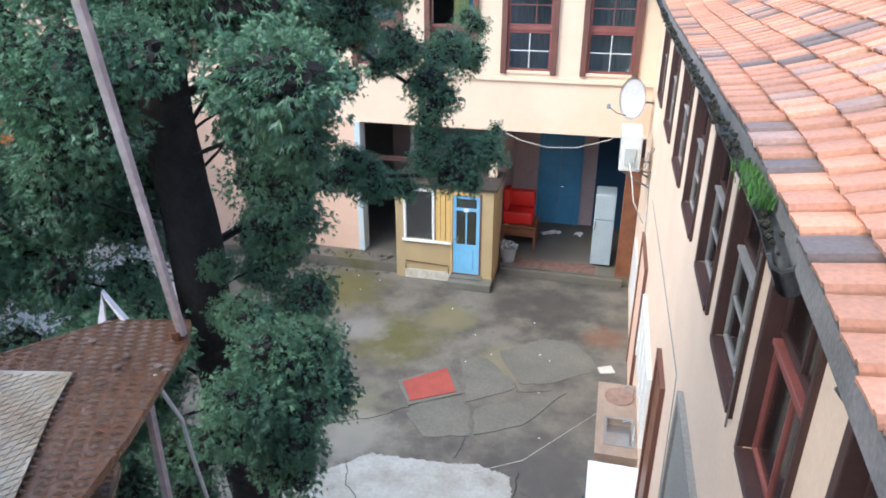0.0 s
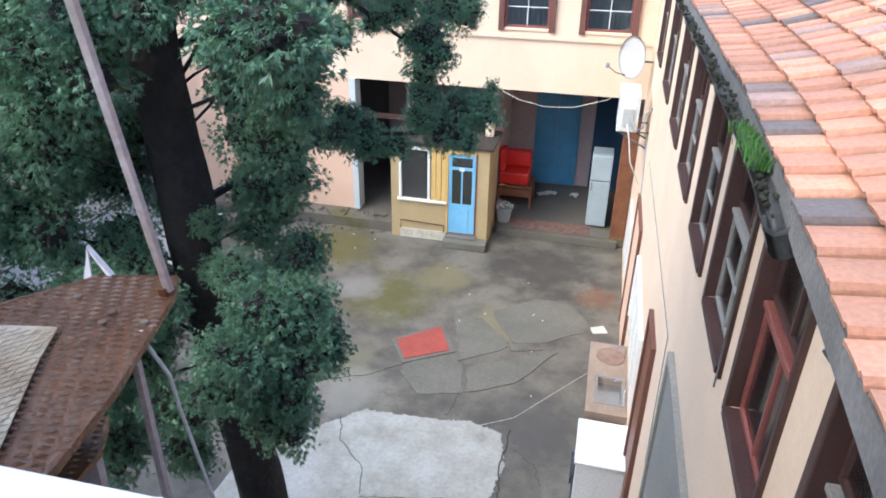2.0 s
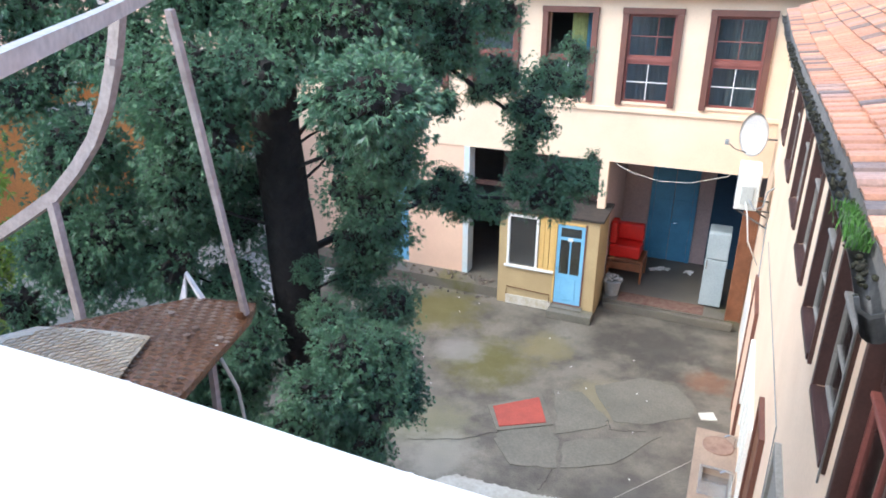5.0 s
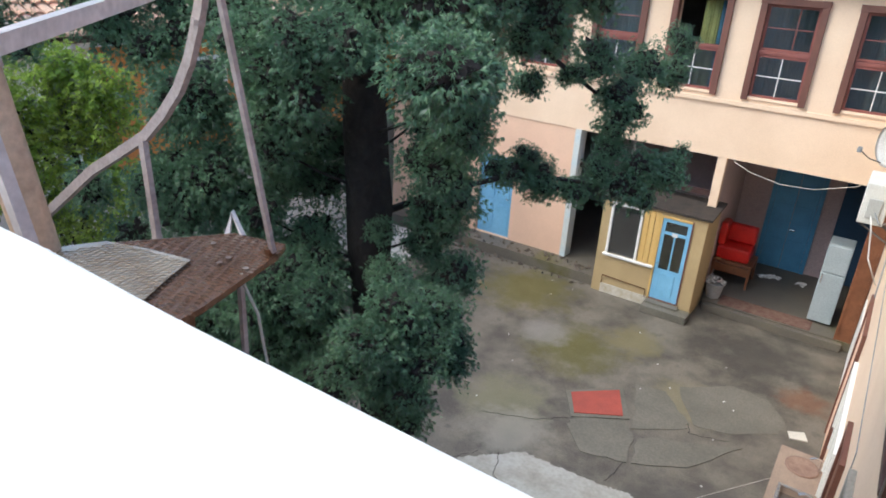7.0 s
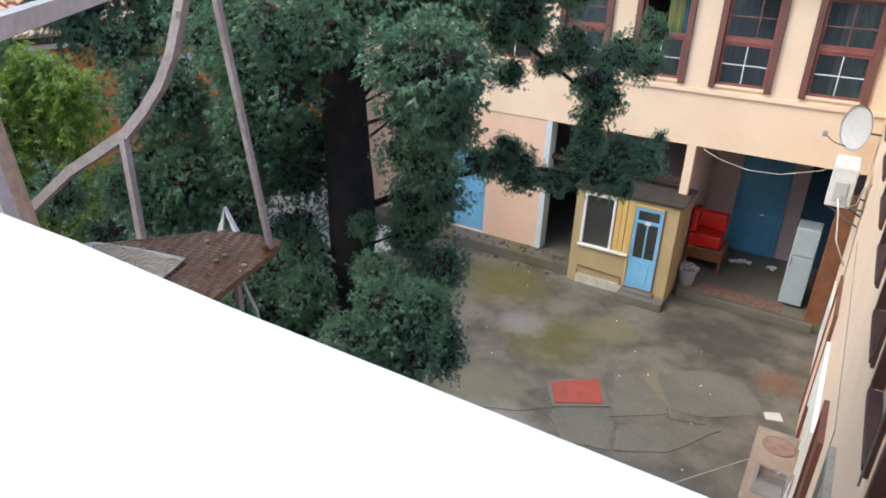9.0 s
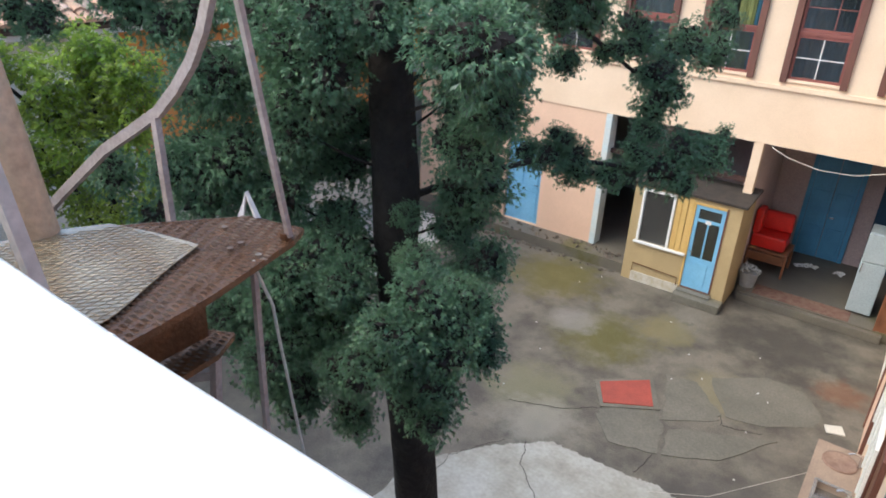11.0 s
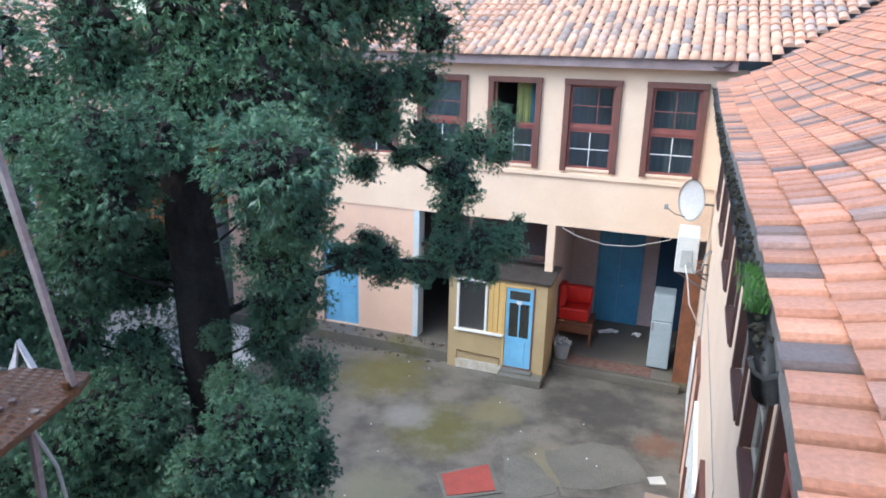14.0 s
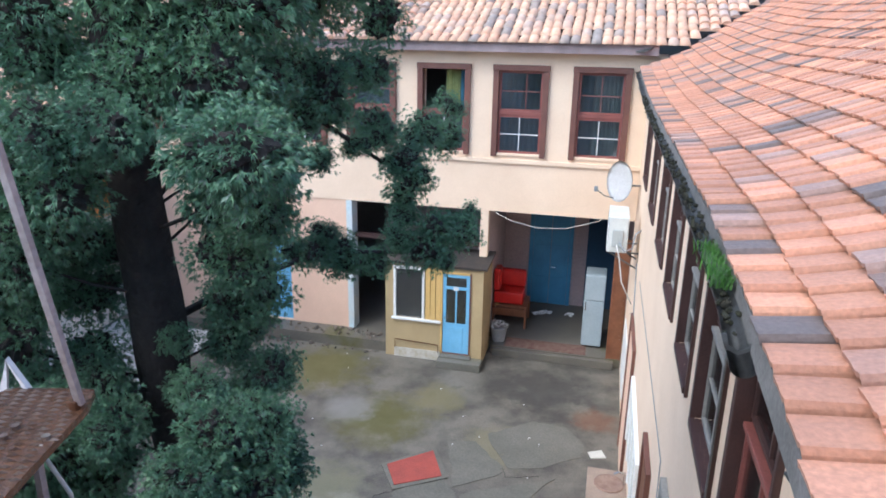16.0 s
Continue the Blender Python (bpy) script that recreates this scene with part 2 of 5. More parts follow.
# ---- mesh helpers ----
def box(bm, a, b):
    """A box between two corners."""
    lo, hi = [min(p, q) for p, q in zip(a, b)], [max(p, q) for p, q in zip(a, b)]
    v = [bm.verts.new((x, y, z)) for z in (lo[2], hi[2]) for y in (lo[1], hi[1]) for x in (lo[0], hi[0])]
    for f in ((0, 2, 3, 1), (4, 5, 7, 6), (0, 1, 5, 4), (2, 6, 7, 3), (0, 4, 6, 2), (1, 3, 7, 5)):
        bm.faces.new([v[i] for i in f])
    return bm


def boxes(*pairs):
    bm = bmesh.new()
    for a, b in pairs:
        box(bm, a, b)
    return bm


def soft_box(a, b, r=0.01, segs=2):
    bm = boxes((a, b))
    bmesh.ops.bevel(bm, geom=bm.edges[:], offset=r, segments=segs, affect='EDGES', profile=0.5)
    return bm


def rod(points, radius, sides=8, flat=None, bm=None, cap=True):
    """A rod along points; radius: one or one a point; flat: (half width, half height) for a flat bar."""
    bm = bm or bmesh.new()
    pts = [Vector(p) for p in points]
    rings = []
    side = None
    for i, p in enumerate(pts):
        d = (pts[min(i + 1, len(pts) - 1)] - pts[max(i - 1, 0)]).normalized()
        if side is None:
            side = d.cross(Vector((0, 0, 1)) if abs(d.z) < 0.9 else Vector((0, 1, 0))).normalized()
        side = (side - d * side.dot(d)).normalized()
        up = side.cross(d)
        r = radius[i] if isinstance(radius, (list, tuple)) else radius
        if flat:
            offs = [(flat[0], flat[1]), (-flat[0], flat[1]), (-flat[0], -flat[1]), (flat[0], -flat[1])]
        else:
            offs = [(r * math.cos(k * math.tau / sides), r * math.sin(k * math.tau / sides)) for k in range(sides)]
        rings.append([bm.verts.new(p + side * u + up * w) for u, w in offs])
    n = len(rings[0])
    for r0, r1 in zip(rings, rings[1:]):
        for k in range(n):
            bm.faces.new((r0[k], r0[(k + 1) % n], r1[(k + 1) % n], r1[k]))
    if cap:
        bm.faces.new(rings[0][::-1])
        bm.faces.new(rings[-1])
    return bm


def prism(outline, z0, z1):
    """An upright prism over an outline of (x, y)."""
    bm = bmesh.new()
    lo, hi = [bm.verts.new((x, y, z0)) for x, y in outline], [bm.verts.new((x, y, z1)) for x, y in outline]
    n = len(lo)
    for k in range(n):
        bm.faces.new((lo[k], lo[(k + 1) % n], hi[(k + 1) % n], hi[k]))
    bm.faces.new(hi)
    bm.faces.new(lo[::-1])
    bmesh.ops.recalc_face_normals(bm, faces=bm.faces[:])
    return bm


def mesh_of(name, bm, material, smooth=False):
    bmesh.ops.recalc_face_normals(bm, faces=bm.faces[:])
    me = bpy.data.meshes.new(name)
    bm.to_mesh(me)
    bm.free()
    me.materials.append(material)
    if smooth:
        for p in me.polygons:
            p.use_smooth = True
    return me


def part(name, bm, material, parent=None, label="", smooth=False, at=None):
    ob = new(name, mesh_of(name, bm, material, smooth))
    if at is not None:
        ob.matrix_basis = at
    if parent:
        ob.parent = parent
    if label:
        tagged(ob, label)
    return ob


def thing(name, label, category, at=None, group="", kind=""):
    ob = new(name)
    if at is not None:
        ob.matrix_basis = at
    return tagged(ob, label, category, group, kind)


def structure(name, bm, material, label, category, smooth=False):
    return tagged(part(name, bm, material, None, "", smooth), label, category, kind="structure")


def pierced(u0, u1, z0, z1, holes):
    """Rectangles (u0, z0, u1, z1) that fill a wall but for its holes (u0, z0, u1, z1)."""
    us = sorted({u0, u1, *[h[0] for h in holes], *[h[2] for h in holes]})
    out = []
    for a, b in zip(us, us[1:]):
        if a < u0 or b > u1:
            continue
        mid, z = (a + b) / 2, z0
        for h in sorted((h for h in holes if h[0] < mid < h[2]), key=lambda h: h[1]):
            if h[1] > z:
                out.append((a, z, b, h[1]))
            z = max(z, h[3])
        if z < z1:
            out.append((a, z, b, z1))
    return out


FY, WX = 12.64, 5.10          # face of the north front, face of the east wall
BEAM, EAVE = 3.32, 6.58       # underside of the north front over the porch, its eave

# ---- ground ----
structure("ground", boxes(((-150, -60, -0.3), (150, 200, 0.0))), YARD, "dark wet courtyard concrete with moss stains", "ground")

# ---- north front, upper storey ----
NW = [0.522 + 1.575 * k for k in range(-4, 3)]      # left edges of the window casings
NWZ, NWH, NWW = 4.53, 1.79, 1.11
holes = [(x + 0.10, NWZ + 0.02, x + NWW - 0.10, NWZ + NWH - 0.10) for x in NW]
structure("wall_north", boxes(*[((a, FY, z), (b, FY + 0.3, y)) for a, z, b, y in pierced(-6.2, WX + 0.3, BEAM, EAVE, holes)]),
          PLASTER, "peach plastered upper front with a row of windows", "wall")
structure("trim", boxes(((-6.2, FY - 0.05, 4.36), (WX, FY, 4.44))), PLASTER, "narrow plaster ledge under the windows", "trim")
structure("eave_board", boxes(((-6.2, FY - 0.32, 6.56), (WX + 0.1, FY - 0.28, 6.74)), ((-6.2, FY - 0.28, 6.56), (WX + 0.1, FY, 6.60))),
          shade("grey_mauve_board", (0.34, 0.26, 0.26), (0.26, 0.20, 0.20), 3.0, 0.8, 0.2), "weathered grey board along the eave", "trim")
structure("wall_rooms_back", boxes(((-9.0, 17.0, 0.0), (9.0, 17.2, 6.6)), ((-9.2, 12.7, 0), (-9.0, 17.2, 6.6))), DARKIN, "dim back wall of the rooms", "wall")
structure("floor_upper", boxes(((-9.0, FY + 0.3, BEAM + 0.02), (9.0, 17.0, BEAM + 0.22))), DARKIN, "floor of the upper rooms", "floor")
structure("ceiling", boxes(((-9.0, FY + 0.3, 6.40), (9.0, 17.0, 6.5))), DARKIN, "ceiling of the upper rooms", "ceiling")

# ---- lower north front ----
structure("wall_lower_west", boxes(*[((a, FY + 0.02, z), (b, FY + 0.32, y)) for a, z, b, y in pierced(-6.2, -1.12, 0.0, BEAM, [(-3.52, 0.25, -2.55, 2.30)])]),
          PLASTER_B, "pinkish plastered lower wall beside the passage", "wall")
structure("porch_floor", boxes(((-6.2, FY - 0.52, 0.0), (-0.05, 17.0, 0.24)), ((2.25, FY + 0.05, 0.0), (WX + 0.3, 17.0, 0.2)), ((-0.05, FY + 0.9, 0), (2.25, 17, 0.2))),
          CONCRETE, "raised dark concrete floor of the porch", "floor")
structure("wall_porch_back", boxes(((-1.2, 15.66, 0.2), (WX + 0.3, 15.9, BEAM))), INNER, "mauve back wall of the porch", "wall")

# ---- east wall ----
EW = [(-0.22, 0.80), (0.90, 0.79), (1.92, 0.85), (3.06, 0.84), (4.36, 0.94), (5.80, 1.05), (7.60, 1.15), (9.75, 1.15)]    # near edge, width
EWZ, EWT = 4.57, 5.80
eholes = [(y + 0.012, EWZ + 0.03, y + w - 0.012, EWT) for y, w in EW]
structure("wall_east", boxes(*[((WX, a, z), (WX + 0.3, b, y)) for a, z, b, y in pierced(-1.3, FY, 0.0, 5.89, eholes)]),
          PLASTER, "long peach plastered wall with windows under the eave", "wall")
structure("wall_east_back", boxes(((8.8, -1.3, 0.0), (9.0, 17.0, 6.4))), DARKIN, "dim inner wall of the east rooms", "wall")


SLOPE_N = math.tan(radians(24))
TW, TL = 0.174, 0.186          # a flat tile: width along the eave, length seen up the slope
PITCH = [14, 19, 23, 26] + [28] * 40          # the eave is flared: each course lies steeper than the one below it
REACH = [sum(TL * math.cos(radians(a)) for a in PITCH[:k]) for k in range(len(PITCH) + 1)]
RISE = [sum(TL * math.sin(radians(a)) for a in PITCH[:k]) for k in range(len(PITCH) + 1)]
EAVE_Y = [-1.3, 0.0, 0.6, 1.0, 2.0, 3.5, 6.8, 9.5, 12.4, 22.0]


def eave_x(y):
    return float(np.interp(y, EAVE_Y, [4.87, 4.91, 4.923, 4.927, 4.923, 4.922, 4.915, 4.90, 4.88, 4.86]))


def eave_z(y):
    return float(np.interp(y, EAVE_Y, [5.82, 5.90, 5.945, 5.975, 6.035, 6.045, 6.06, 6.16, 6.36, 6.75]))


def roof_z_east(x, y):
    return eave_z(y) + float(np.interp(x - eave_x(y), REACH, RISE))


def roof_z_north(y):
    return 6.74 + (y - (FY - 0.34)) * SLOPE_N


# ---- roofs ----
bm = bmesh.new()
lines = []
for y in [-1.2, -0.4] + [0.2 + 0.6 * k for k in range(35)]:
    lines.append([bm.verts.new((eave_x(y) + 0.03 + REACH[k], y, eave_z(y) + RISE[k] - 0.03)) for k in range(0, 45, 2)])
for l0, l1 in zip(lines, lines[1:]):
    for k in range(len(l0) - 1):
        bm.faces.new((l0[k], l0[k + 1], l1[k + 1], l1[k]))
for ys in ((FY - 0.3, 21.0),):
    bm.faces.new([bm.verts.new((x, y, roof_z_north(y) - 0.03)) for x, y in ((-9.4, ys[0]), (WX + 0.2, ys[0]), (13.0, ys[1]), (-9.4, ys[1]))])
roofs = structure("roof", bm, ROOFBED, "tiled roofs round the courtyard", "roof")


def flat_tile(width, length):
    """A flat interlocking tile: a roll along one side, two shallow ribs; x up the slope, y along the eave."""
    prof = [(0, -0.004), (0.005, 0.016), (0.022, 0.018), (0.034, 0.004), (width * 0.55, 0.010), (width - 0.02, 0.005), (width - 0.004, 0.003), (width, -0.006)]
    bm = bmesh.new()
    rows = []
    for x, lift in ((0, 0.036), (length, 0.004)):
        rows.append(([bm.verts.new((x, y, z + lift)) for y, z in prof], [bm.verts.new((x, y, z + lift - 0.016)) for y, z in prof]))
    (t0, b0), (t1, b1) = rows
    for k in range(len(prof) - 1):
        bm.faces.new((t0[k], t1[k], t1[k + 1], t0[k + 1]))
        bm.faces.new((b0[k], t0[k], t0[k + 1], b0[k + 1]))
    bm.faces.new((t0[0], b0[0], b1[0], t1[0]))
    bm.faces.new((t0[-1], t1[-1], b1[-1], b0[-1]))
    return bm


def barrel_tile(width, length):
    bm = bmesh.new()
    rows = []
    n = 6
    for y, s, lift in ((0, 1.0, 0.035), (length, 0.84, 0.0)):
        rows.append([bm.verts.new((-math.cos(k * math.pi / n) * width / 2 * s, y, math.sin(k * math.pi / n) * width * 0.36 * s + lift)) for k in range(n + 1)])
    for k in range(n):
        bm.faces.new((rows[0][k], rows[0][k + 1], rows[1][k + 1], rows[1][k]))
    bm.faces.new(rows[0])
    return bm


def spread(name, me, places, limit, near, parent, group_label):
    """Copies of one piece: those nearest become parts, the rest one mesh."""
    places = sorted(places, key=near)
    for m in places[:limit]:
        ob = new(name, me)
        ob.matrix_basis = m
        ob.parent = parent
    rest = places[limit:]
    if rest:
        co = np.array([v.co[:] for v in me.vertices])
        faces = [tuple(p.vertices) for p in me.polygons]
        verts, fs = [], []
        for m in rest:
            k = len(verts)
            r = np.array(m)
            verts.extend((co @ r[:3, :3].T + r[:3, 3]).tolist())
            fs.extend(tuple(i + k for i in f) for f in faces)
        me2 = bpy.data.meshes.new(name + "_rest")
        me2.from_pydata(verts, [], fs)
        me2.materials.append(me.materials[0])
        ob = new(name + "_rest", me2)
        ob.parent = parent
        tagged(ob, group_label, kind="stuff")


tile_mesh = mesh_of("roof_tile", flat_tile(TW - 0.010, TL + 0.05), TILE)
rng = random.Random(5)
spots = []
for i in range(40):
    for j in range(126):
        y = -1.2 + j * TW + (i % 2) * TW * 0.5 + rng.uniform(-0.004, 0.004)
        x, z = eave_x(y) + REACH[i], eave_z(y) + RISE[i]
        if y > FY - 0.5 and z + 0.05 < roof_z_north(y):
            continue
        spots.append(Matrix.Translation((x + rng.uniform(-0.006, 0.006), y, z + rng.uniform(-0.003, 0.004)))
                     @ pose(0, 0, 0, 1.2 + rng.uniform(-0.9, 0.9), -PITCH[i] + rng.uniform(-0.8, 0.8), -1.0 + rng.uniform(-0.9, 0.9)))
spread("roof_tile", tile_mesh, spots, 290, lambda m: (m.translation - Vector((5.3, 0.5, 6))).length, roofs, "terracotta flat tiles on the east roof")

BW, BL = 0.205, 0.32
barrel_mesh = mesh_of("barrel_tile", barrel_tile(BW, BL + 0.06), BARREL, True)
cosN = math.cos(math.atan(SLOPE_N))
spots = []
for i in range(20):
    for j in range(90):
        x, y = -9.2 + j * (BW - 0.01), FY - 0.40 + i * BL * cosN
        if x > 4.95 and roof_z_north(y) < roof_z_east(x, y):
            continue
        spots.append(Matrix.Translation((x + rng.uniform(-0.012, 0.012), y + rng.uniform(-0.02, 0.02), roof_z_north(y)))
                     @ pose(0, 0, 0, math.degrees(math.atan(SLOPE_N)) + rng.uniform(-1.5, 1.5), 0, rng.uniform(-2, 2)))
spread("barrel_tile", barrel_mesh, spots, 240, lambda m: (m.translation - Vector((3.0, FY - 0.4, 6.7))).length, roofs, "terracotta barrel tiles on the north roof")

structure("valley_flashing", rod([(4.85, 12.25, 6.62), (9.5, 16.9, roof_z_east(9.5, 16.9) + 0.02)], 0.1, flat=(0.12, 0.012)), METALG,
          "grey zinc valley between the two roofs", "flashing")


# ---- windows ----
def sash(parent, x0, z0, x1, z1, y, bars, colour, bar_colour, stile=0.045, name="sash"):
    """A glazed sash in the plane y; bars: shares of the width and of the height at which glazing bars run."""
    part(name, boxes(((x0, y - 0.02, z0), (x0 + stile, y + 0.02, z1)), ((x1 - stile, y - 0.02, z0), (x1, y + 0.02, z1)),
                     ((x0 + stile, y - 0.02, z0), (x1 - stile, y + 0.02, z0 + stile)), ((x0 + stile, y - 0.02, z1 - stile), (x1 - stile, y + 0.02, z1))), colour, parent)
    g = part("pane", boxes(((x0 + stile, y - 0.003, z0 + stile), (x1 - stile, y + 0.003, z1 - stile))), GLASS, parent)
    g.visible_shadow = False
    us, vs = bars
    for u in us:
        c = x0 + u * (x1 - x0)
        part("glazing_bar", boxes(((c - 0.008, y - 0.016, z0 + stile), (c + 0.008, y + 0.016, z1 - stile))), bar_colour, parent)
    for v in vs:
        c = z0 + v * (z1 - z0)
        part("glazing_bar", boxes(((x0 + stile, y - 0.014, c - 0.008), (x1 - stile, y + 0.014, c + 0.008))), bar_colour, parent)


def casing_window(name, at, w, h, low, high, frame_colour, sash_colour, label, curtain_and_sky=None, open_half=False, deep=0.07, c=0.115, sill=None, stile=0.045, rail=0.035, c2=None, inset=0.0, hang=0.22):
    """A window with a broad casing; its own x runs along the wall, y into it."""
    c2 = c2 or c
    ch = min(c, c2)
    win = thing(name, label, "window", at, kind="structure")
    part("jamb", soft_box((0, -deep, -0.03), (c, 0.12 + inset, h - ch), 0.006), frame_colour, win)
    part("jamb", soft_box((w - c2, -deep, -0.03), (w, 0.12 + inset, h - ch), 0.006), frame_colour, win)
    part("head", soft_box((-0.01, -deep - 0.006, h - ch + 0.002), (w + 0.01, 0.12, h), 0.006), frame_colour, win)
    part("window_sill", soft_box((c + 0.002, -0.035, -0.02), (w - c2 - 0.002, 0.12, 0.03), 0.005), sill or PLASTER, win)
    mid = h * 0.47
    part("transom", soft_box((c + 0.002, 0.012 + inset, mid - rail), (w - c2 - 0.002, 0.1 + inset, mid + rail), 0.005), sash_colour, win)
    if not open_half:
        sash(win, c + 0.003, mid + 0.037, w - c2 - 0.003, h - ch - 0.002, 0.06 + inset, high, sash_colour if stile > 0.04 else DKBROWN, sash_colour if stile > 0.04 else DKBROWN, stile)
    sash(win, c + 0.003, 0.032, w - c2 - 0.003, mid - 0.037, 0.05 + inset, low, sash_colour, WHITE if low[1] and stile > 0.04 else sash_colour, stile)
    # some of these sheets are added to imitate reflection in the glass
    for (a, b, col) in curtain_and_sky or ():
        n = 24
        bm = bmesh.new()
        lines = [[bm.verts.new((a + (b - a) * k / n, hang + inset + 0.03 * math.sin(k * 1.9) * (1.15 if z else 0.8), z)) for k in range(n + 1)] for z in (0.05, h - 0.1)]
        for k in range(n):
            bm.faces.new((lines[0][k], lines[0][k + 1], lines[1][k + 1], lines[1][k]))
        part("curtain_and_sky", bm, col, win, smooth=True)
    return win


styles = {
    6: (([0.5], [0.5]), ([0.5], [0.45]), ((0.42, 1.0, DRAPE_AND_SKY), (0.12, 0.40, CURTAINB)), "brown casement window with green and teal curtains"),
    # the blue-grey sheet colours the panes like reflected sky
    5: (([0.5], [0.5]), ([0.62], [0.5]), ((0.10, 0.30, CURTAINB), (0.31, 1.0, PANE_SKY)), "brown casement window with white glazing bars"),
    4: (([0.5], [0.5]), ([], []), ((0.55, 0.86, CURTAIN), (0.86, 1.0, CURTAINB)), "brown casement window with its upper half open"),
    3: (([0.5], [0.5]), ([], [0.45]), ((0.1, 1.0, DRAPE_AND_SKY),), "brown casement window with pale curtains"),
}
for k, x in enumerate(NW):
    low, high, cur, lab = styles.get(k, styles[3])
    if x + NWW < WX:
        casing_window("window_%d" % (k + 1), pose(x, FY, NWZ), NWW, NWH, low, high, BROWN, REDSASH, lab, cur, k == 4)
# A grey-green sheet behind each east pane stands in for reflected sky.
for k, (y, w) in enumerate(EW):
    casing_window("window_%d" % (k + 20), pose(WX, y + w, EWZ, 0, 0, -90), w, EWT - EWZ + 0.12, ([0.5], [0.5] if k != 1 else []), ([0.5], [0.5]), DKBROWN,
                  REDSASH if k == 1 else shade("grey_sash", (0.3, 0.28, 0.26), None, 4), "tall window in a thick dark brown casing", ((0.07, w - 0.05, DRAPE_AND_SKY),), deep=0.025, c=0.06, c2=0.035, sill=DKBROWN, stile=0.020, rail=0.014, inset=0.01, hang=0.115)

# ---- kiosk ----
kiosk = thing("kiosk", "small ochre booth with a blue glazed door", "kiosk", pose(0, 12.0, 0))
KD, KH = 1.05, 2.18
part("wall", boxes(*[((a, 0, z), (b, 0.1, y)) for a, z, b, y in pierced(0, 2.16, 0.0, KH, [(0.19, 0.95, 0.88, KH - 0.05), (1.28, 0.22, 1.88, 2.05), (0.9, 0.93, 1.2, KH - 0.05)])]), OCHRE, kiosk)
part("wall", boxes(((2.06, 0.102, 0), (2.16, KD, KH))), OCHRE, kiosk)
part("wall", boxes(((0.0, 0.102, 0), (0.1, KD, KH))), OCHRE, kiosk)
part("roof", rod([(1.1, -0.06, KH + 0.03), (1.1, KD, KH + 0.10)], 0.1, flat=(1.14, 0.025)), shade("dark_felt_roof", (0.028, 0.024, 0.022), (0.055, 0.042, 0.034), 5, 0.8, 0.4), kiosk, "dark sagging roof edge")
part("base_patch", soft_box((0.2, -0.02, 0.0), (1.24, -0.002, 0.22), 0.006), shade("peeling_white", (0.62, 0.60, 0.56), (0.45, 0.40, 0.30), 5.0), kiosk, "peeling white plinth")
part("pipe", rod([(0.22, -0.03, 0.22), (0.22, -0.03, 0.42), (1.2, -0.03, 0.38), (1.2, -0.03, 0.2)], 0.011), RUST, kiosk)
kw = part("window_frame", boxes(((0.19, -0.03, 0.95), (0.24, 0.06, 2.12)), ((0.83, -0.03, 0.95), (0.88, 0.06, 2.12)), ((0.24, -0.03, 2.07), (0.83, 0.06, 2.12))), WHITE, kiosk)
part("window_sill", soft_box((0.15, -0.06, 0.90), (1.26, 0.05, 0.948), 0.006), WHITE, kiosk)
g = part("pane", boxes(((0.24, 0.02, 0.95), (0.83, 0.026, 2.07))), GLASS, kiosk)
g.visible_shadow = False
for k in range(3):
    part("board", soft_box((0.905 + k * 0.115, -0.01 - 0.01 * (k == 1), 0.952), (1.01 + k * 0.115, 0.03, 2.12), 0.006), YELLOW, kiosk)
door = part("door", boxes(((1.29, 0.0, 0.23), (1.36, 0.05, 2.04)), ((1.80, 0.0, 0.23), (1.87, 0.05, 2.04)), ((1.36, 0.0, 0.23), (1.80, 0.05, 0.92)),
                          ((1.36, 0.0, 1.70), (1.80, 0.05, 1.76)), ((1.36, 0.0, 1.97), (1.80, 0.05, 2.04)), ((1.565, 0.0, 0.92), (1.595, 0.045, 1.70))), BLUE, kiosk, "light blue door with tall panes")
part("panel", soft_box((1.42, -0.012, 0.32), (1.74, -0.001, 0.84), 0.008), BLUE, door)
part("pane", boxes(((1.36, 0.02, 0.92), (1.565, 0.026, 1.70))), GLASS, door)
part("pane", boxes(((1.595, 0.02, 0.92), (1.80, 0.026, 1.70))), GLASS, door)
part("pane", boxes(((1.36, 0.02, 1.76), (1.80, 0.026, 1.97))), GLASS, door)
part("notice", boxes(((1.52, -0.006, 1.68), (1.63, -0.001, 1.76))), PAPER, door)
part("door_handle", rod([(1.33, -0.01, 1.05), (1.33, -0.05, 1.05), (1.42, -0.05, 1.05)], 0.01), STEEL, door)
part("door_frame", boxes(((1.245, -0.02, 0.22), (1.285, 0.08, 2.09)), ((1.285, -0.02, 2.045), (1.875, 0.08, 2.09))), YELLOW, kiosk)
part("door_frame", boxes(((1.875, -0.02, 0.22), (1.905, 0.08, 2.09))), BROWN, kiosk, "dark door jamb")
part("threshold", boxes(((1.286, -0.03, 0.212), (1.874, 0.04, 0.228))), BROWN, kiosk)
step = thing("doorstep", "worn grey concrete doorstep before the booth", "step", pose(0, 12, 0))
part("slab", soft_box((1.24, -0.36, 0.0), (2.2, -0.025, 0.17), 0.015), SLABC, step)
part("slab", soft_box((1.27, -0.2, 0.172), (1.95, -0.025, 0.21), 0.01), SLABC, step)
structure("porch_post", boxes(((1.93, FY + 0.01, KH), (2.10, FY + 0.18, BEAM))), PLASTER, "plastered post that carries the front", "post")

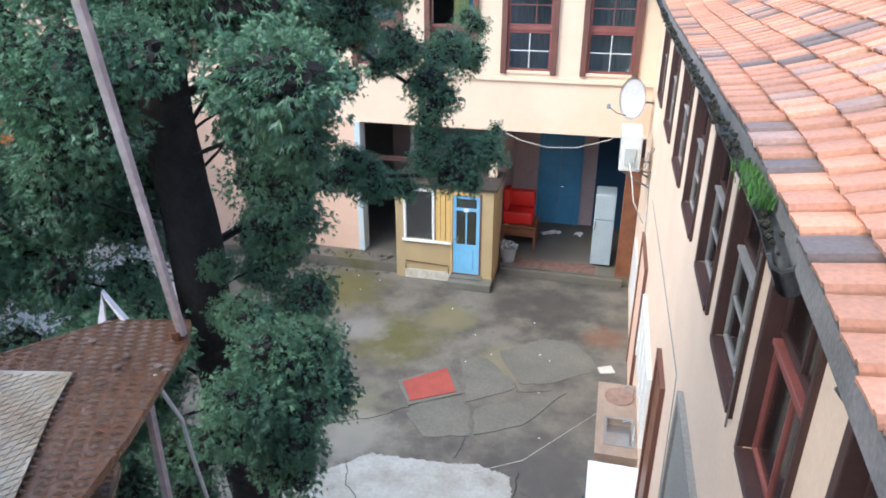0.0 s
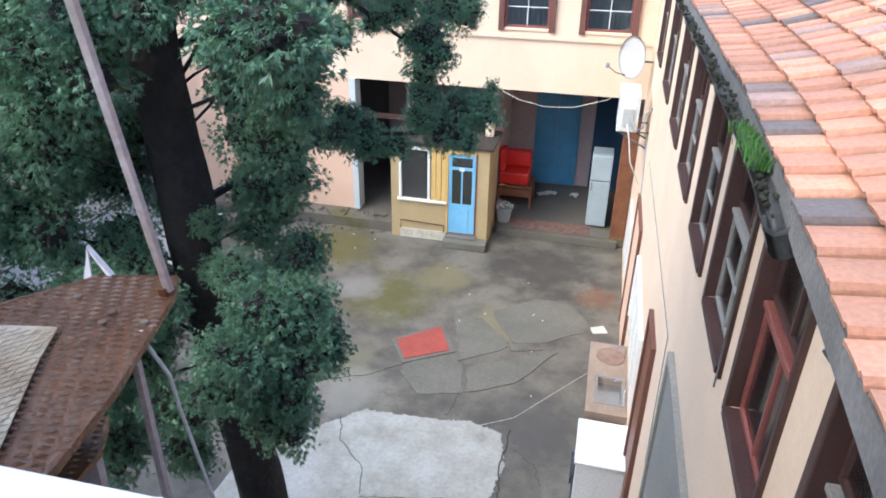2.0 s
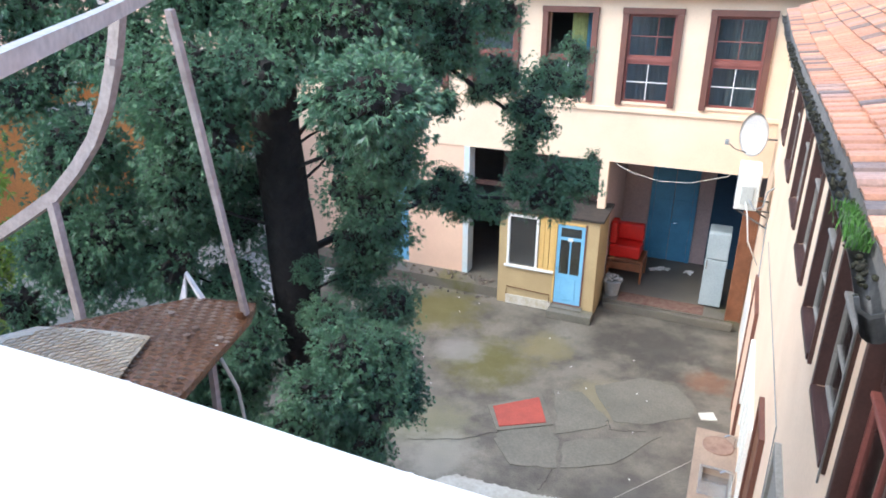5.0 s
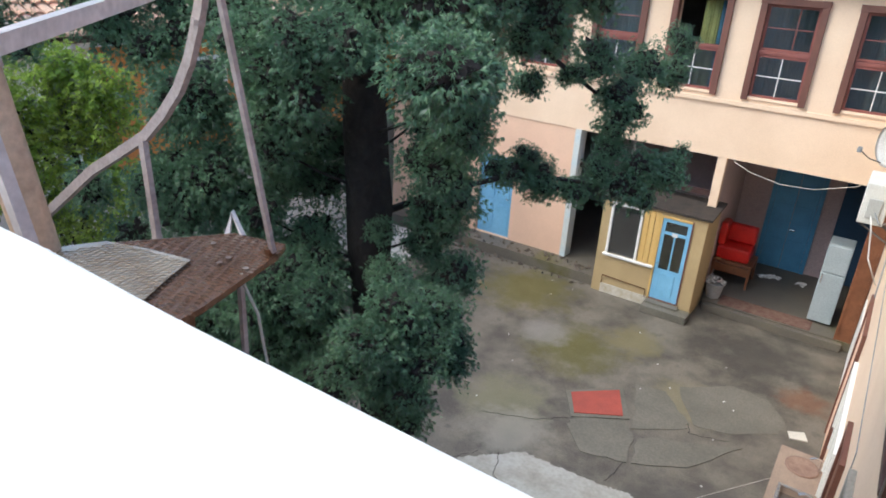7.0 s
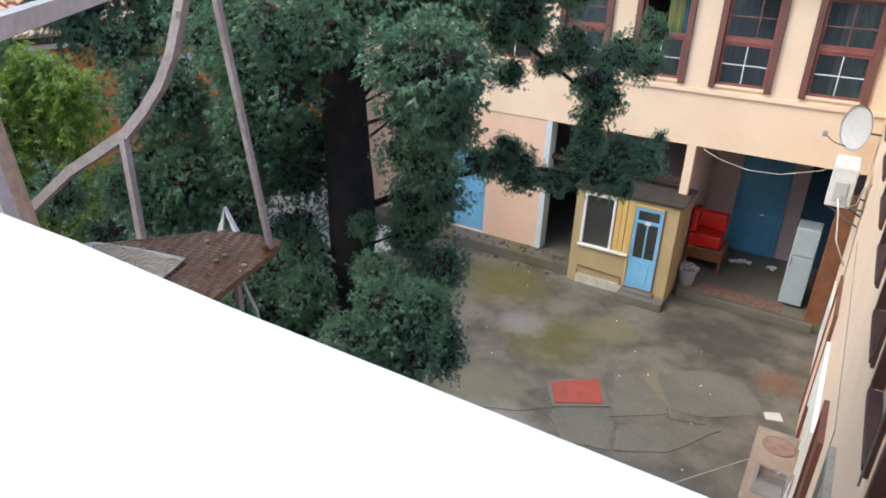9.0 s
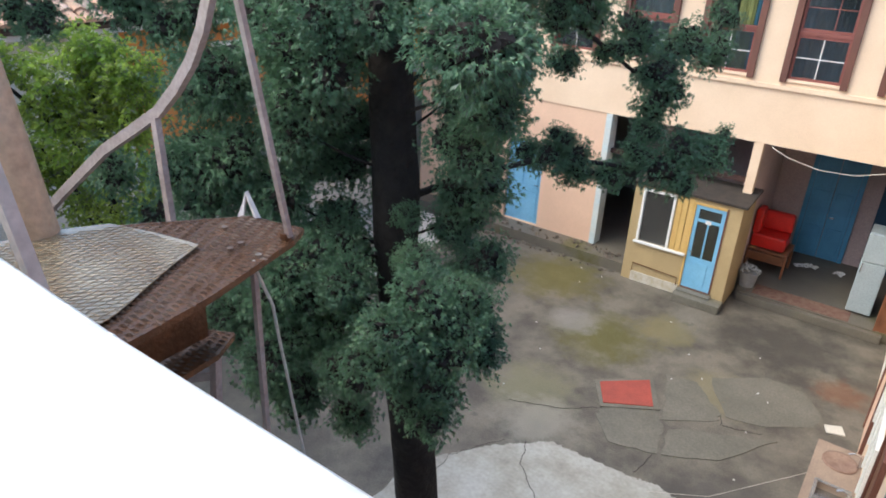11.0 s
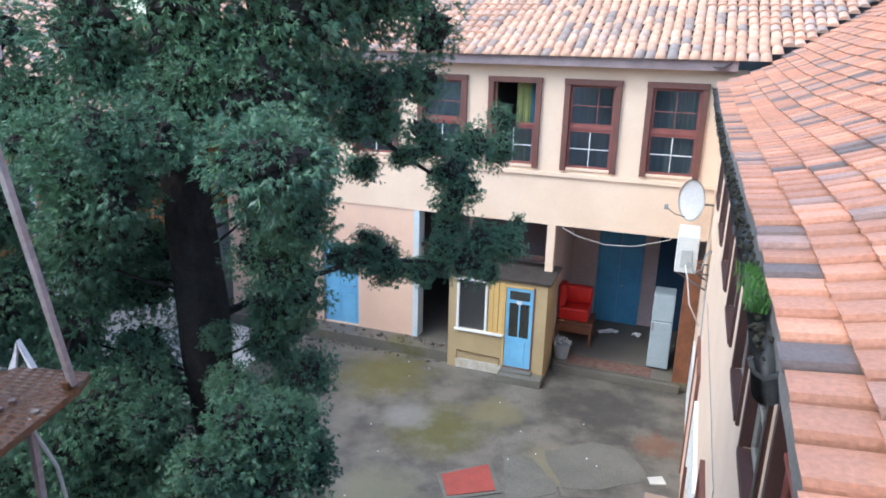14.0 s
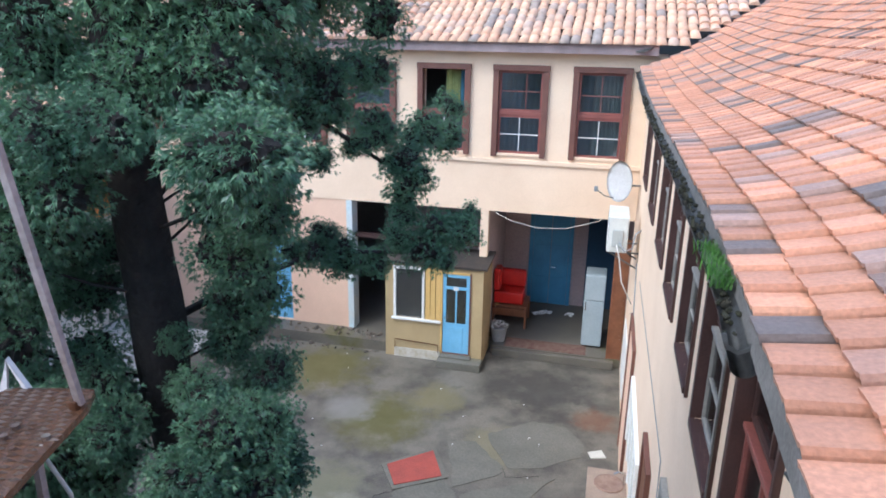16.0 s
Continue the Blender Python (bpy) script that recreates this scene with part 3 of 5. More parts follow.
# ---- near window: sill and wall of the camera's own side ----
bm = prism([(-2.0, -1.75), (-2.0, -1.133), (0.8, -1.129), (2.4, -1.135), (3.6, -1.128), (4.05, -1.132), (4.2, -1.129), (4.35, -1.132), (4.6, -1.130), (5.06, -1.133), (5.06, -1.75)], 6.2, 6.63)
bmesh.ops.bevel(bm, geom=bm.edges[:], offset=0.006, segments=3, affect='EDGES', profile=0.5)
structure("window_sill_near", bm, SILL, "broad white painted window sill", "sill")
structure("wall_south", boxes(*[((a, -1.3, z), (b, -1.04, y)) for a, z, b, y in pierced(-9.0, 5.09, 0.0, 7.8, [(-2.1, 6.1, 5.07, 7.5)])]), CREAMW, "wall with the window that looks into the yard", "wall")


# ---- iron spiral stair outside the near window ----
def tread_plate(outline, z, mat, parent, step=0.021):
    """A thin iron plate with raised diamond lugs all over it."""
    plate = part("tread", prism(outline, z - 0.006, z), mat, parent)
    xs, ys = [p[0] for p in outline], [p[1] for p in outline]
    n = len(outline)

    def inside(x, y):
        odd = False
        for k in range(n):
            (x0, y0), (x1, y1) = outline[k], outline[(k + 1) % n]
            if (y0 > y) != (y1 > y) and x < (x1 - x0) * (y - y0) / (y1 - y0) + x0:
                odd = not odd
        return odd
    bm = bmesh.new()
    c, s = math.cos(radians(28)), math.sin(radians(28))
    m = int(1.2 / step)
    for i in range(-m, m):
        for j in range(-m, m):
            u, v = i * step, j * step * 0.62 + (i % 2) * step * 0.31
            x, y = 3.55 + c * u - s * v, -0.75 + s * u + c * v
            if not inside(x, y):
                continue
            w = [(step * 0.40, 0), (0, step * 0.10), (-step * 0.40, 0), (0, -step * 0.10)]
            base = [bm.verts.new((x + c * p - s * q, y + s * p + c * q, z + 0.0005)) for p, q in w]
            top = bm.verts.new((x, y, z + 0.005))
            for k in range(4):
                bm.faces.new((base[k], base[(k + 1) % 4], top))
    tagged(part("lug_pattern", bm, LUG, plate), "raised diamond lugs", kind="stuff")
    part("rim", rod([(*p, z - 0.005) for p in (*outline, outline[0])], 0.01, flat=(0.003, 0.006)), RUST, plate)
    return plate


stair = thing("spiral_staircase", "rusted iron spiral stair with diamond plate treads", "staircase")
AP, TIP = Vector((3.737, -0.602, 6.765)), Vector((3.722, -0.505, 6.27))
TREAD_Z = 6.262
tread_plate([(3.70, -0.455), (3.725, -0.50), (3.752, -0.60), (3.785, -0.72), (3.805, -0.84), (3.82, -0.99), (3.345, -0.99), (3.365, -0.86), (3.395, -0.74), (3.49, -0.61), (3.585, -0.483)], TREAD_Z, RUST, stair)
sheet = part("worn_sheet", prism([(3.633, -0.628), (3.665, -0.70), (3.74, -0.84), (3.775, -0.985), (3.36, -0.985), (3.375, -0.86), (3.41, -0.735), (3.44, -0.68), (3.53, -0.65)], TREAD_Z + 0.0052, TREAD_Z + 0.007), FADED, stair, "pale worn plate lying on the tread")
LATTICE = shade("brown_lattice_wear", (0.27, 0.18, 0.10), (0.40, 0.32, 0.22), 12.0, 0.35, 0.2, 80)
bm = bmesh.new()
for way in (1, -1):
    for k in range(-34, 35):
        o, dv = Vector((3.56 + k * 0.0135, -0.80, 0)), Vector((0.42 * way + 0.25, 0.85, 0)).normalized()
        run = []
        for q in range(-60, 61):
            p = o + dv * (q * 0.006)
            top_y = -0.635 - 0.02 * max(0.0, (3.633 - p.x) / 0.1) if p.x < 3.633 else -0.635 - 1.9 * (p.x - 3.633)
            if -0.98 < p.y < top_y and p.x > 3.385 - 0.1 * (p.y + 0.85) + max(0.0, p.y + 0.86) * 0.5:
                run.append((p.x, p.y, TREAD_Z + 0.0073))
        if len(run) > 2:
            rod([run[0], run[-1]], 0.001, flat=(0.0009, 0.0006), bm=bm)
tagged(part("lattice", bm, LATTICE, sheet), "worn diamond lattice", kind="stuff")
tread_plate([(3.60, -0.555), (3.635, -0.62), (3.65, -0.74), (3.40, -0.86), (3.33, -0.70)], 6.04, RUST, stair)
part("riser", prism([(3.575, -0.60), (3.585, -0.60), (3.60, -0.85), (3.59, -0.85)], 6.05, TREAD_Z - 0.01), RUST, stair)
part("brace", rod([(3.60, -0.60, 6.03), (3.615, -0.62, 5.92), (3.60, -0.60, 5.5)], 0.01, flat=(0.010, 0.007)), BARPAINT, stair)
part("brace", rod([(3.48, -0.70, 5.95), (3.60, -0.60, 5.97)], 0.01, flat=(0.008, 0.010)), BARPAINT, stair)
part("pole", rod([(3.45, -0.75, 5.2), (3.39, -0.78, 6.25), (3.27, -0.865, 7.4)], 0.036, 20), shade("flaking_brown_pole", (0.60, 0.43, 0.30), (0.48, 0.33, 0.22), 6.0, 0.6, 0.2, 70, third=(0.14, 0.07, 0.045), spot=0.64), stair, "thick brown painted pole", True)
part("pole_collar", rod([(3.352, -0.805, 6.60), (3.348, -0.808, 6.625)], 0.040, 20), BARPAINT, stair)
part("side_post", rod([(3.71, -0.86, 5.7), (3.655, -0.895, 6.27), (3.52, -0.985, 7.4)], 0.02, flat=(0.012, 0.009)), PALEPAINT, stair, "pale painted flat bar")
part("stay_rod", rod([AP, TIP], 0.008, flat=(0.0055, 0.0045)), BARPAINT, stair)
part("handrail", rod([(3.305, -0.276, 6.784), (3.40, -0.300, 6.776), (3.60, -0.605, 6.747), (3.80, -0.925, 6.718), (3.875, -1.045, 6.707)], 0.02, flat=(0.007, 0.0115)), PALEPAINT, stair, "pale painted handrail")
part("curved_rail", rod([(3.302, -0.279, 6.80), (3.288, -0.281, 6.738), (3.272, -0.283, 6.68), (3.252, -0.285, 6.625), (3.22, -0.289, 6.55), (3.172, -0.293, 6.475), (3.11, -0.30, 6.405), (3.032, -0.307, 6.335), (2.91, -0.32, 6.262), (2.785, -0.331, 6.19), (2.529, -0.357, 6.0), (2.3, -0.38, 5.82)], 0.012, flat=(0.014, 0.009)), BARPAINT, stair)
part("weld_sleeve", rod([(3.262, -0.284, 6.652), (3.258, -0.2845, 6.638)], 0.017, 10), BARPAINT, stair)
part("baluster", rod([(3.025, -0.315, 6.32), (3.068, -0.336, 6.06), (3.075, -0.34, 5.8)], 0.011, flat=(0.011, 0.008)), BARPAINT, stair)
part("baluster", rod([(3.68, -0.555, 6.25), (3.675, -0.555, 4.4)], 0.012, flat=(0.0055, 0.005)), BARPAINT, stair)
part("bracket", rod([(3.568, -0.490, TREAD_Z - 0.004), (3.555, -0.462, 6.298), (3.602, -0.476, TREAD_Z - 0.004)], 0.005, flat=(0.006, 0.003)), PALEPAINT, stair, "bent white metal strip")
part("bolt", rod([TIP + Vector((-0.01, 0, -0.012)), TIP + Vector((-0.01, 0, 0.006))], 0.012, 8), RUST, stair)
for x, y in ((3.675, -0.575), (3.68, -0.60), (3.735, -0.585), (3.60, -0.55)):
    part("bolt", rod([(x, y, TREAD_Z), (x, y, TREAD_Z + 0.006)], 0.006, 8), LUG, stair)
rope = thing("rope", "pale frayed rope hanging from the stair", "rope")
part("strand", rod([(3.74, -0.60, 6.262), (3.737, -0.592, 6.235), (3.75, -0.575, 6.17), (3.748, -0.565, 6.10), (3.765, -0.54, 5.84), (3.80, -0.47, 5.3), (3.84, -0.40, 4.5)], 0.0030, 6), ROPE, rope, smooth=True)

# ---- gutter, fascia and grass along the east eave ----
gut = thing("roof_gutter", "dark rusted half-round zinc gutter full of moss", "gutter")
n = 8
bm = bmesh.new()
rows = []
for k in range(31):
    y = 0.78 + k * 0.383
    sag = 0.008 * math.sin(k * 1.3) - (0.03 if k == 0 else 0.0)
    rows.append([bm.verts.new((eave_x(y) - 0.025 - math.cos(a * math.pi / n) * 0.045, y, eave_z(y) - 0.06 + sag - math.sin(a * math.pi / n) * 0.045)) for a in range(n + 1)])
for r0, r1 in zip(rows, rows[1:]):
    for a in range(n):
        bm.faces.new((r0[a], r0[a + 1], r1[a + 1], r1[a]))
bmesh.ops.solidify(bm, geom=bm.faces[:], thickness=0.004)
part("channel", bm, METALG, gut, smooth=True)
for k in range(8):
    y = 0.9 + k * 1.5
    x, z = eave_x(y) - 0.025, eave_z(y) - 0.06
    part("gutter_hook", rod([(x - 0.050, y, z + 0.008), (x - 0.036, y, z - 0.036), (x, y, z - 0.053), (x + 0.036, y, z - 0.036), (x + 0.05, y, z + 0.008), (x + 0.10, y, z + 0.025)], 0.006, flat=(0.008, 0.0025)), METALG, gut)
part("bracket", rod([(4.93, 0.34, 5.80), (4.95, 0.33, 5.775), (5.0, 0.31, 5.785), (5.09, 0.30, 5.82)], 0.004, flat=(0.006, 0.003)), METALG, gut, "bent iron strap without its gutter")
bm = bmesh.new()
rg = random.Random(11)
for k in range(520):
    y = rg.uniform(0.98, 9.0)
    m = pose(eave_x(y) - 0.025 + rg.uniform(-0.035, 0.035), y, eave_z(y) - 0.085 + rg.uniform(-0.02, 0.02), rg.uniform(0, 360), rg.uniform(0, 360), 0)
    bmesh.ops.create_icosphere(bm, subdivisions=1, radius=rg.uniform(0.005, 0.016), matrix=m @ Matrix.Diagonal((1, rg.uniform(0.6, 1.8), 0.7, 1)))
tagged(part("debris", bm, shade("wet_leaf_mould", (0.025, 0.022, 0.018), (0.04, 0.04, 0.02), 20, 0.9, 0.5), gut), "black leaf mould and moss", kind="stuff")
bm = bmesh.new()
edge = [-1.25, -0.4, 0.2, 0.6, 1.2, 1.9, 3.5, 6.8, 9.5, 12.3]
rows = [[bm.verts.new((eave_x(y) + dx, y, eave_z(y) + dz)) for dx, dz in ((0.012, -0.012), (0.036, -0.012), (0.036, -0.115), (0.012, -0.115))] for y in edge]
for r0, r1 in zip(rows, rows[1:]):
    for k in range(4):
        bm.faces.new((r0[k], r0[(k + 1) % 4], r1[(k + 1) % 4], r1[k]))
bm.faces.new(rows[0])
bm.faces.new(rows[-1])
structure("fascia", bm, shade("grey_weathered_board", (0.24, 0.22, 0.21), (0.16, 0.15, 0.14), 5.0, 0.8, 0.3), "weathered grey board under the tiles", "trim")
structure("soffit", boxes(((5.0, -1.25, 5.86), (WX + 0.3, 0.2, 5.885)), ((4.98, 0.204, 5.895), (WX + 0.3, FY, 5.92))), DKBROWN, "dark boards under the eave", "trim")


def blades(count, spread_fn, height, width, seed):
    r = random.Random(seed)
    verts, faces = [], []
    for _ in range(count):
        x, y, z = spread_fn(r)
        a, lean, h = r.uniform(0, math.tau), r.uniform(0.1, 0.8), height * r.uniform(0.5, 1.2)
        dx, dy = math.cos(a), math.sin(a)
        k = len(verts)
        w = width * r.uniform(0.7, 1.3)
        verts += [(x - dy * w, y + dx * w, z), (x + dy * w, y - dx * w, z), (x + dx * lean * h * 0.4 + dy * w * 0.7, y + dy * lean * h * 0.4 - dx * w * 0.7, z + h * 0.7),
                  (x + dx * lean * h * 0.4 - dy * w * 0.7, y + dy * lean * h * 0.4 + dx * w * 0.7, z + h * 0.7), (x + dx * lean * h, y + dy * lean * h, z + h * (1 - lean * 0.4))]
        faces += [(k, k + 1, k + 2, k + 3), (k + 3, k + 2, k + 4)]
    me = bpy.data.meshes.new("blades")
    me.from_pydata(verts, [], faces)
    return me


me = blades(650, lambda r: (eave_x(1.5) - 0.03 + r.gauss(0, 0.020), r.uniform(1.25, 1.75), 5.94), 0.062, 0.0028, 3)
me.materials.append(GRASS)
tagged(new("grass_tuft", me), "bright green grass growing in the gutter", "grass", kind="stuff")

# ---- satellite dish, air conditioner ----
dish = thing("satellite_dish", "white satellite dish on a wall bracket", "satellite dish")
bm = bmesh.new()
rings = [[bm.verts.new((0.0, 0.0, -0.07))]]
for i in range(1, 7):
    r = 0.36 * i / 6
    rings.append([bm.verts.new((r * math.cos(a * math.tau / 32), r * 1.06 * math.sin(a * math.tau / 32), -0.07 * (1 - (i / 6) ** 2))) for a in range(32)])
for a in range(32):
    bm.faces.new((rings[0][0], rings[1][a], rings[1][(a + 1) % 32]))
for r0, r1 in zip(rings[1:], rings[2:]):
    for a in range(32):
        bm.faces.new((r0[a], r1[a], r1[(a + 1) % 32], r0[(a + 1) % 32]))
bmesh.ops.solidify(bm, geom=bm.faces[:], thickness=0.008)
dm = look((4.70, 11.7, 4.30), (4.70 + 1.35, 11.7 + 1.1, 4.30 - 0.15))
part("reflector", bm, PLASTICW, dish, smooth=True, at=dm)
part("feed_arm", rod([(4.62, 11.6, 4.0), (4.45, 11.40, 4.08), (4.30, 11.25, 4.22)], 0.01), METALG, dish)
part("receiver", soft_box((4.26, 11.18, 4.19), (4.33, 11.30, 4.27), 0.015), GREYP, dish)
part("bracket", rod([(4.80, 11.8, 4.28), (4.95, 11.9, 4.2), (5.10, 11.9, 4.2)], 0.02), METALG, dish)
ac = thing("air_conditioner", "white outdoor air conditioner unit on brackets", "air conditioner", pose(4.56, 10.15, 3.38))
part("casing", soft_box((0, 0, 0), (0.34, 0.86, 0.62), 0.02), shade("aged_white_metal", (0.66, 0.67, 0.64), (0.58, 0.59, 0.56), 4, 0.5, 0.05), ac)
bm = bmesh.new()
for k in range(9):
    box(bm, (-0.006, 0.1, 0.08 + k * 0.055), (-0.001, 0.62, 0.105 + k * 0.055))
part("grille", bm, GREYP, ac)
part("side_cover", soft_box((0.08, -0.03, 0.10), (0.26, -0.001, 0.40), 0.01), shade("grey_cover", (0.45, 0.47, 0.46)), ac)
for y in (0.12, 0.72):
    part("bracket", rod([(0.0, y, -0.02), (0.54, y, -0.02), (0.54, y, -0.30), (0.02, y, -0.02)], 0.012, flat=(0.015, 0.012)), METALG, ac)
part("hose", rod([(0.2, -0.02, 0.2), (0.3, -0.08, 0.05), (0.42, -0.10, 0.12), (0.45, -0.05, 0.35), (0.54, 0.0, 0.42)], 0.012, 8), GREYP, ac, smooth=True)
part("hose", rod([(0.16, -0.02, 0.15), (0.22, -0.06, -0.05), (0.3, -0.05, -0.5), (0.5, 0.0, -0.9)], 0.01, 8), WHITE, ac, smooth=True)
bp = thing("wooden_board", "tall brown wooden shutter leaning in the corner", "board", pose(4.62, 10.6, 0))
part("panel", boxes(((0.16, 2.09, 0.2), (0.21, 2.19, 2.9)), ((0.42, 2.09, 0.2), (0.47, 2.19, 2.9)), ((0.21, 2.11, 0.2), (0.42, 2.16, 2.9))), WOOD, bp)

# ---- porch ----
pdoor = thing("door_1", "tall blue painted double door", "door", pose(2.80, 15.64, 0.2), kind="structure")
part("leaf", soft_box((0.0, -0.03, 0.0), (0.445, 0.015, 2.5), 0.008), DEEPBLUE, pdoor)
part("leaf", soft_box((0.455, -0.03, 0.0), (0.90, 0.015, 2.5), 0.008), DEEPBLUE, pdoor)
for x in (0.07, 0.525):
    for z0, z1 in ((0.15, 0.75), (0.9, 1.6), (1.75, 2.35)):
        part("panel", soft_box((x, -0.042, z0), (x + 0.31, -0.031, z1), 0.006), DEEPBLUE, pdoor)
part("door_frame", boxes(((-0.1, -0.05, 0.0), (-0.005, 0.015, 2.6)), ((0.905, -0.05, 0.0), (1.0, 0.015, 2.6)), ((-0.005, -0.05, 2.505), (0.905, 0.015, 2.6))), DEEPBLUE, pdoor)
part("door_handle", rod([(0.49, -0.03, 1.02), (0.49, -0.08, 1.02), (0.6, -0.08, 1.02)], 0.012), STEEL, pdoor)
pd2 = thing("door_2", "dark blue door beside the fridge", "door", pose(4.15, 15.64, 0.2), kind="structure")
part("leaf", soft_box((0, -0.03, 0), (0.85, 0.015, 2.6), 0.01), shade("dark_blue_paint", (0.03, 0.08, 0.15), None, 2), pd2)
ldoor = thing("door_3", "light blue door in the lower wall", "door", pose(-3.50, FY + 0.10, 0.25), kind="structure")
part("leaf", soft_box((0.0, 0, 0.0), (0.95, 0.05, 2.03), 0.01), BLUE, ldoor)
for z0, z1 in ((0.12, 0.8), (0.95, 1.9)):
    for x in (0.1, 0.52):
        part("panel", soft_box((x, -0.014, z0), (x + 0.33, -0.001, z1), 0.008), BLUE, ldoor)
part("door_handle", rod([(0.86, -0.01, 1.0), (0.86, -0.05, 1.0), (0.78, -0.05, 1.0)], 0.01), STEEL, ldoor)
structure("trim_passage", boxes(((-1.115, FY - 0.03, 0.25), (-0.98, FY + 0.3, BEAM - 0.004))), shade("pale_blue_jamb", (0.52, 0.62, 0.66), (0.62, 0.62, 0.60), 2.0), "pale blue painted jamb of the passage", "trim")
structure("wall_passage", boxes(((-0.02, FY + 0.7, 0.24), (0.04, 15.6, BEAM)), ((2.0, FY + 0.4, 0.2), (2.06, 15.6, BEAM))), INNER, "inner walls between passage and porch", "wall")
structure("transom_passage", boxes(((-0.97, FY + 0.12, 2.45), (1.92, FY + 0.2, 2.55))), DKBROWN, "dark beam across the passage", "beam")

sofa = thing("armchair", "bright red vinyl armchair on a wooden table", "armchair", pose(2.10, 13.80, 0.78))
part("seat", soft_box((0, 0, 0.0), (0.70, 0.6, 0.30), 0.05, 3), REDV, sofa)
part("backrest", soft_box((0.0, 0.42, 0.305), (0.70, 0.64, 0.72), 0.06, 3), REDV, sofa)
part("armrest", soft_box((-0.02, 0.02, 0.305), (0.14, 0.41, 0.85), 0.05, 3), REDV, sofa)
table = thing("table", "brown wooden desk under the red armchair", "table", pose(2.08, 13.75, 0.2))
part("tabletop", soft_box((0, 0, 0.52), (0.82, 0.8, 0.57), 0.008), WOOD, table)
part("shelf", soft_box((0.03, 0.05, 0.28), (0.79, 0.75, 0.31), 0.006), WOOD, table)
part("drawer", soft_box((0.05, -0.012, 0.33), (0.77, 0.03, 0.50), 0.008), WOOD, table)
for x in (0.0, 0.77):
    for y in (0.02, 0.73):
        part("leg", soft_box((x, y, 0.0), (x + 0.05, y + 0.05, 0.515), 0.005), WOOD, table)
papers = thing("paper_bundle", "crumpled paper lying on the desk", "paper", pose(2.2, 13.78, 0.772))
bm = bmesh.new()
bmesh.ops.create_icosphere(bm, subdivisions=2, radius=0.06)
for v in bm.verts:
    v.co = v.co * (1 + 0.35 * noise.noise(v.co * 20))
    v.co.z = max(v.co.z * 0.5, -0.0) 
part("sheet", bm, shade("tan_paper", (0.5, 0.33, 0.15)), papers)
bin_ = thing("bucket", "grey bucket heaped with rags and rubbish", "bucket", pose(2.38, 13.0, 0.2))
bm = bmesh.new()
bmesh.ops.create_cone(bm, cap_ends=True, segments=20, radius1=0.14, radius2=0.19, depth=0.33, matrix=Matrix.Translation((0, 0, 0.165)))
part("body", bm, shade("grey_bucket", (0.33, 0.34, 0.35), None, 5), bin_)
bm = bmesh.new()
r = random.Random(8)
for k in range(26):
    m = pose(r.uniform(-0.17, 0.2), r.uniform(-0.15, 0.15), 0.34 + r.uniform(0, 0.12), r.uniform(0, 180), r.uniform(0, 180), 0)
    bmesh.ops.create_icosphere(bm, subdivisions=1, radius=r.uniform(0.03, 0.07), matrix=m @ Matrix.Diagonal((1.4, 0.7, 0.5, 1)))
part("rubbish", bm, shade("mixed_rags", (0.55, 0.55, 0.54), (0.12, 0.12, 0.12), 22.0, 0.9), bin_, "heap of white and black rags")
fr = thing("refrigerator", "tall old pale blue-grey refrigerator on the porch", "refrigerator", pose(4.22, 13.15, 0.2))
part("body", soft_box((0, 0.06, 0.03), (0.44, 0.62, 1.72), 0.02), FRIDGE, fr)
part("door", soft_box((0.0, 0.0, 0.05), (0.44, 0.055, 1.12), 0.015), FRIDGE, fr)
part("door", soft_box((0.0, 0.0, 1.135), (0.44, 0.055, 1.71), 0.015), FRIDGE, fr)
part("handle", soft_box((0.03, -0.03, 0.9), (0.05, -0.001, 1.1), 0.006), STEEL, fr)
for x, y, rz in ((3.05, 14.8, 20), (3.33, 14.95, 70), (3.86, 14.95, -15), (3.2, 14.9, 40)):
    p = thing("paper_scrap", "white crumpled paper scrap on the floor", "paper", pose(x, y, 0.2, 0, 0, rz), "paper scraps")
    bm = bmesh.new()
    bmesh.ops.create_grid(bm, x_segments=5, y_segments=4, size=0.1)
    for v in bm.verts:
        v.co.z = 0.02 + 0.05 * noise.noise(v.co * 14 + Vector((x, y, 0)))
    bmesh.ops.solidify(bm, geom=bm.faces[:], thickness=0.003)
    part("sheet", bm, PAPER, p)
mat_ = thing("old_carpet", "reddish brown patterned carpet strip on the porch edge", "carpet")
part("weave", soft_box((2.55, FY + 0.08, 0.202), (4.35, FY + 0.55, 0.216), 0.004), shade("red_brown_carpet", (0.13, 0.06, 0.05), (0.20, 0.13, 0.10), 9.0, 0.95, 0.3), mat_)
structure("kerb", soft_box((2.3, FY - 0.07, 0.0), (4.95, FY + 0.045, 0.17), 0.012), CONCRETE, "worn dark concrete edge of the porch", "kerb")
cab = thing("cable", "thin pale cable sagging under the front", "cable")
part("wire", rod([(2.26, 12.66, 3.33), (2.28, 12.6, 3.28), (2.6, 12.58, 3.15), (3.14, 12.58, 3.04), (3.72, 12.58, 3.07), (4.39, 12.6, 3.28), (4.45, 12.66, 3.33)], 0.008, 6), ROPE, cab, smooth=True)

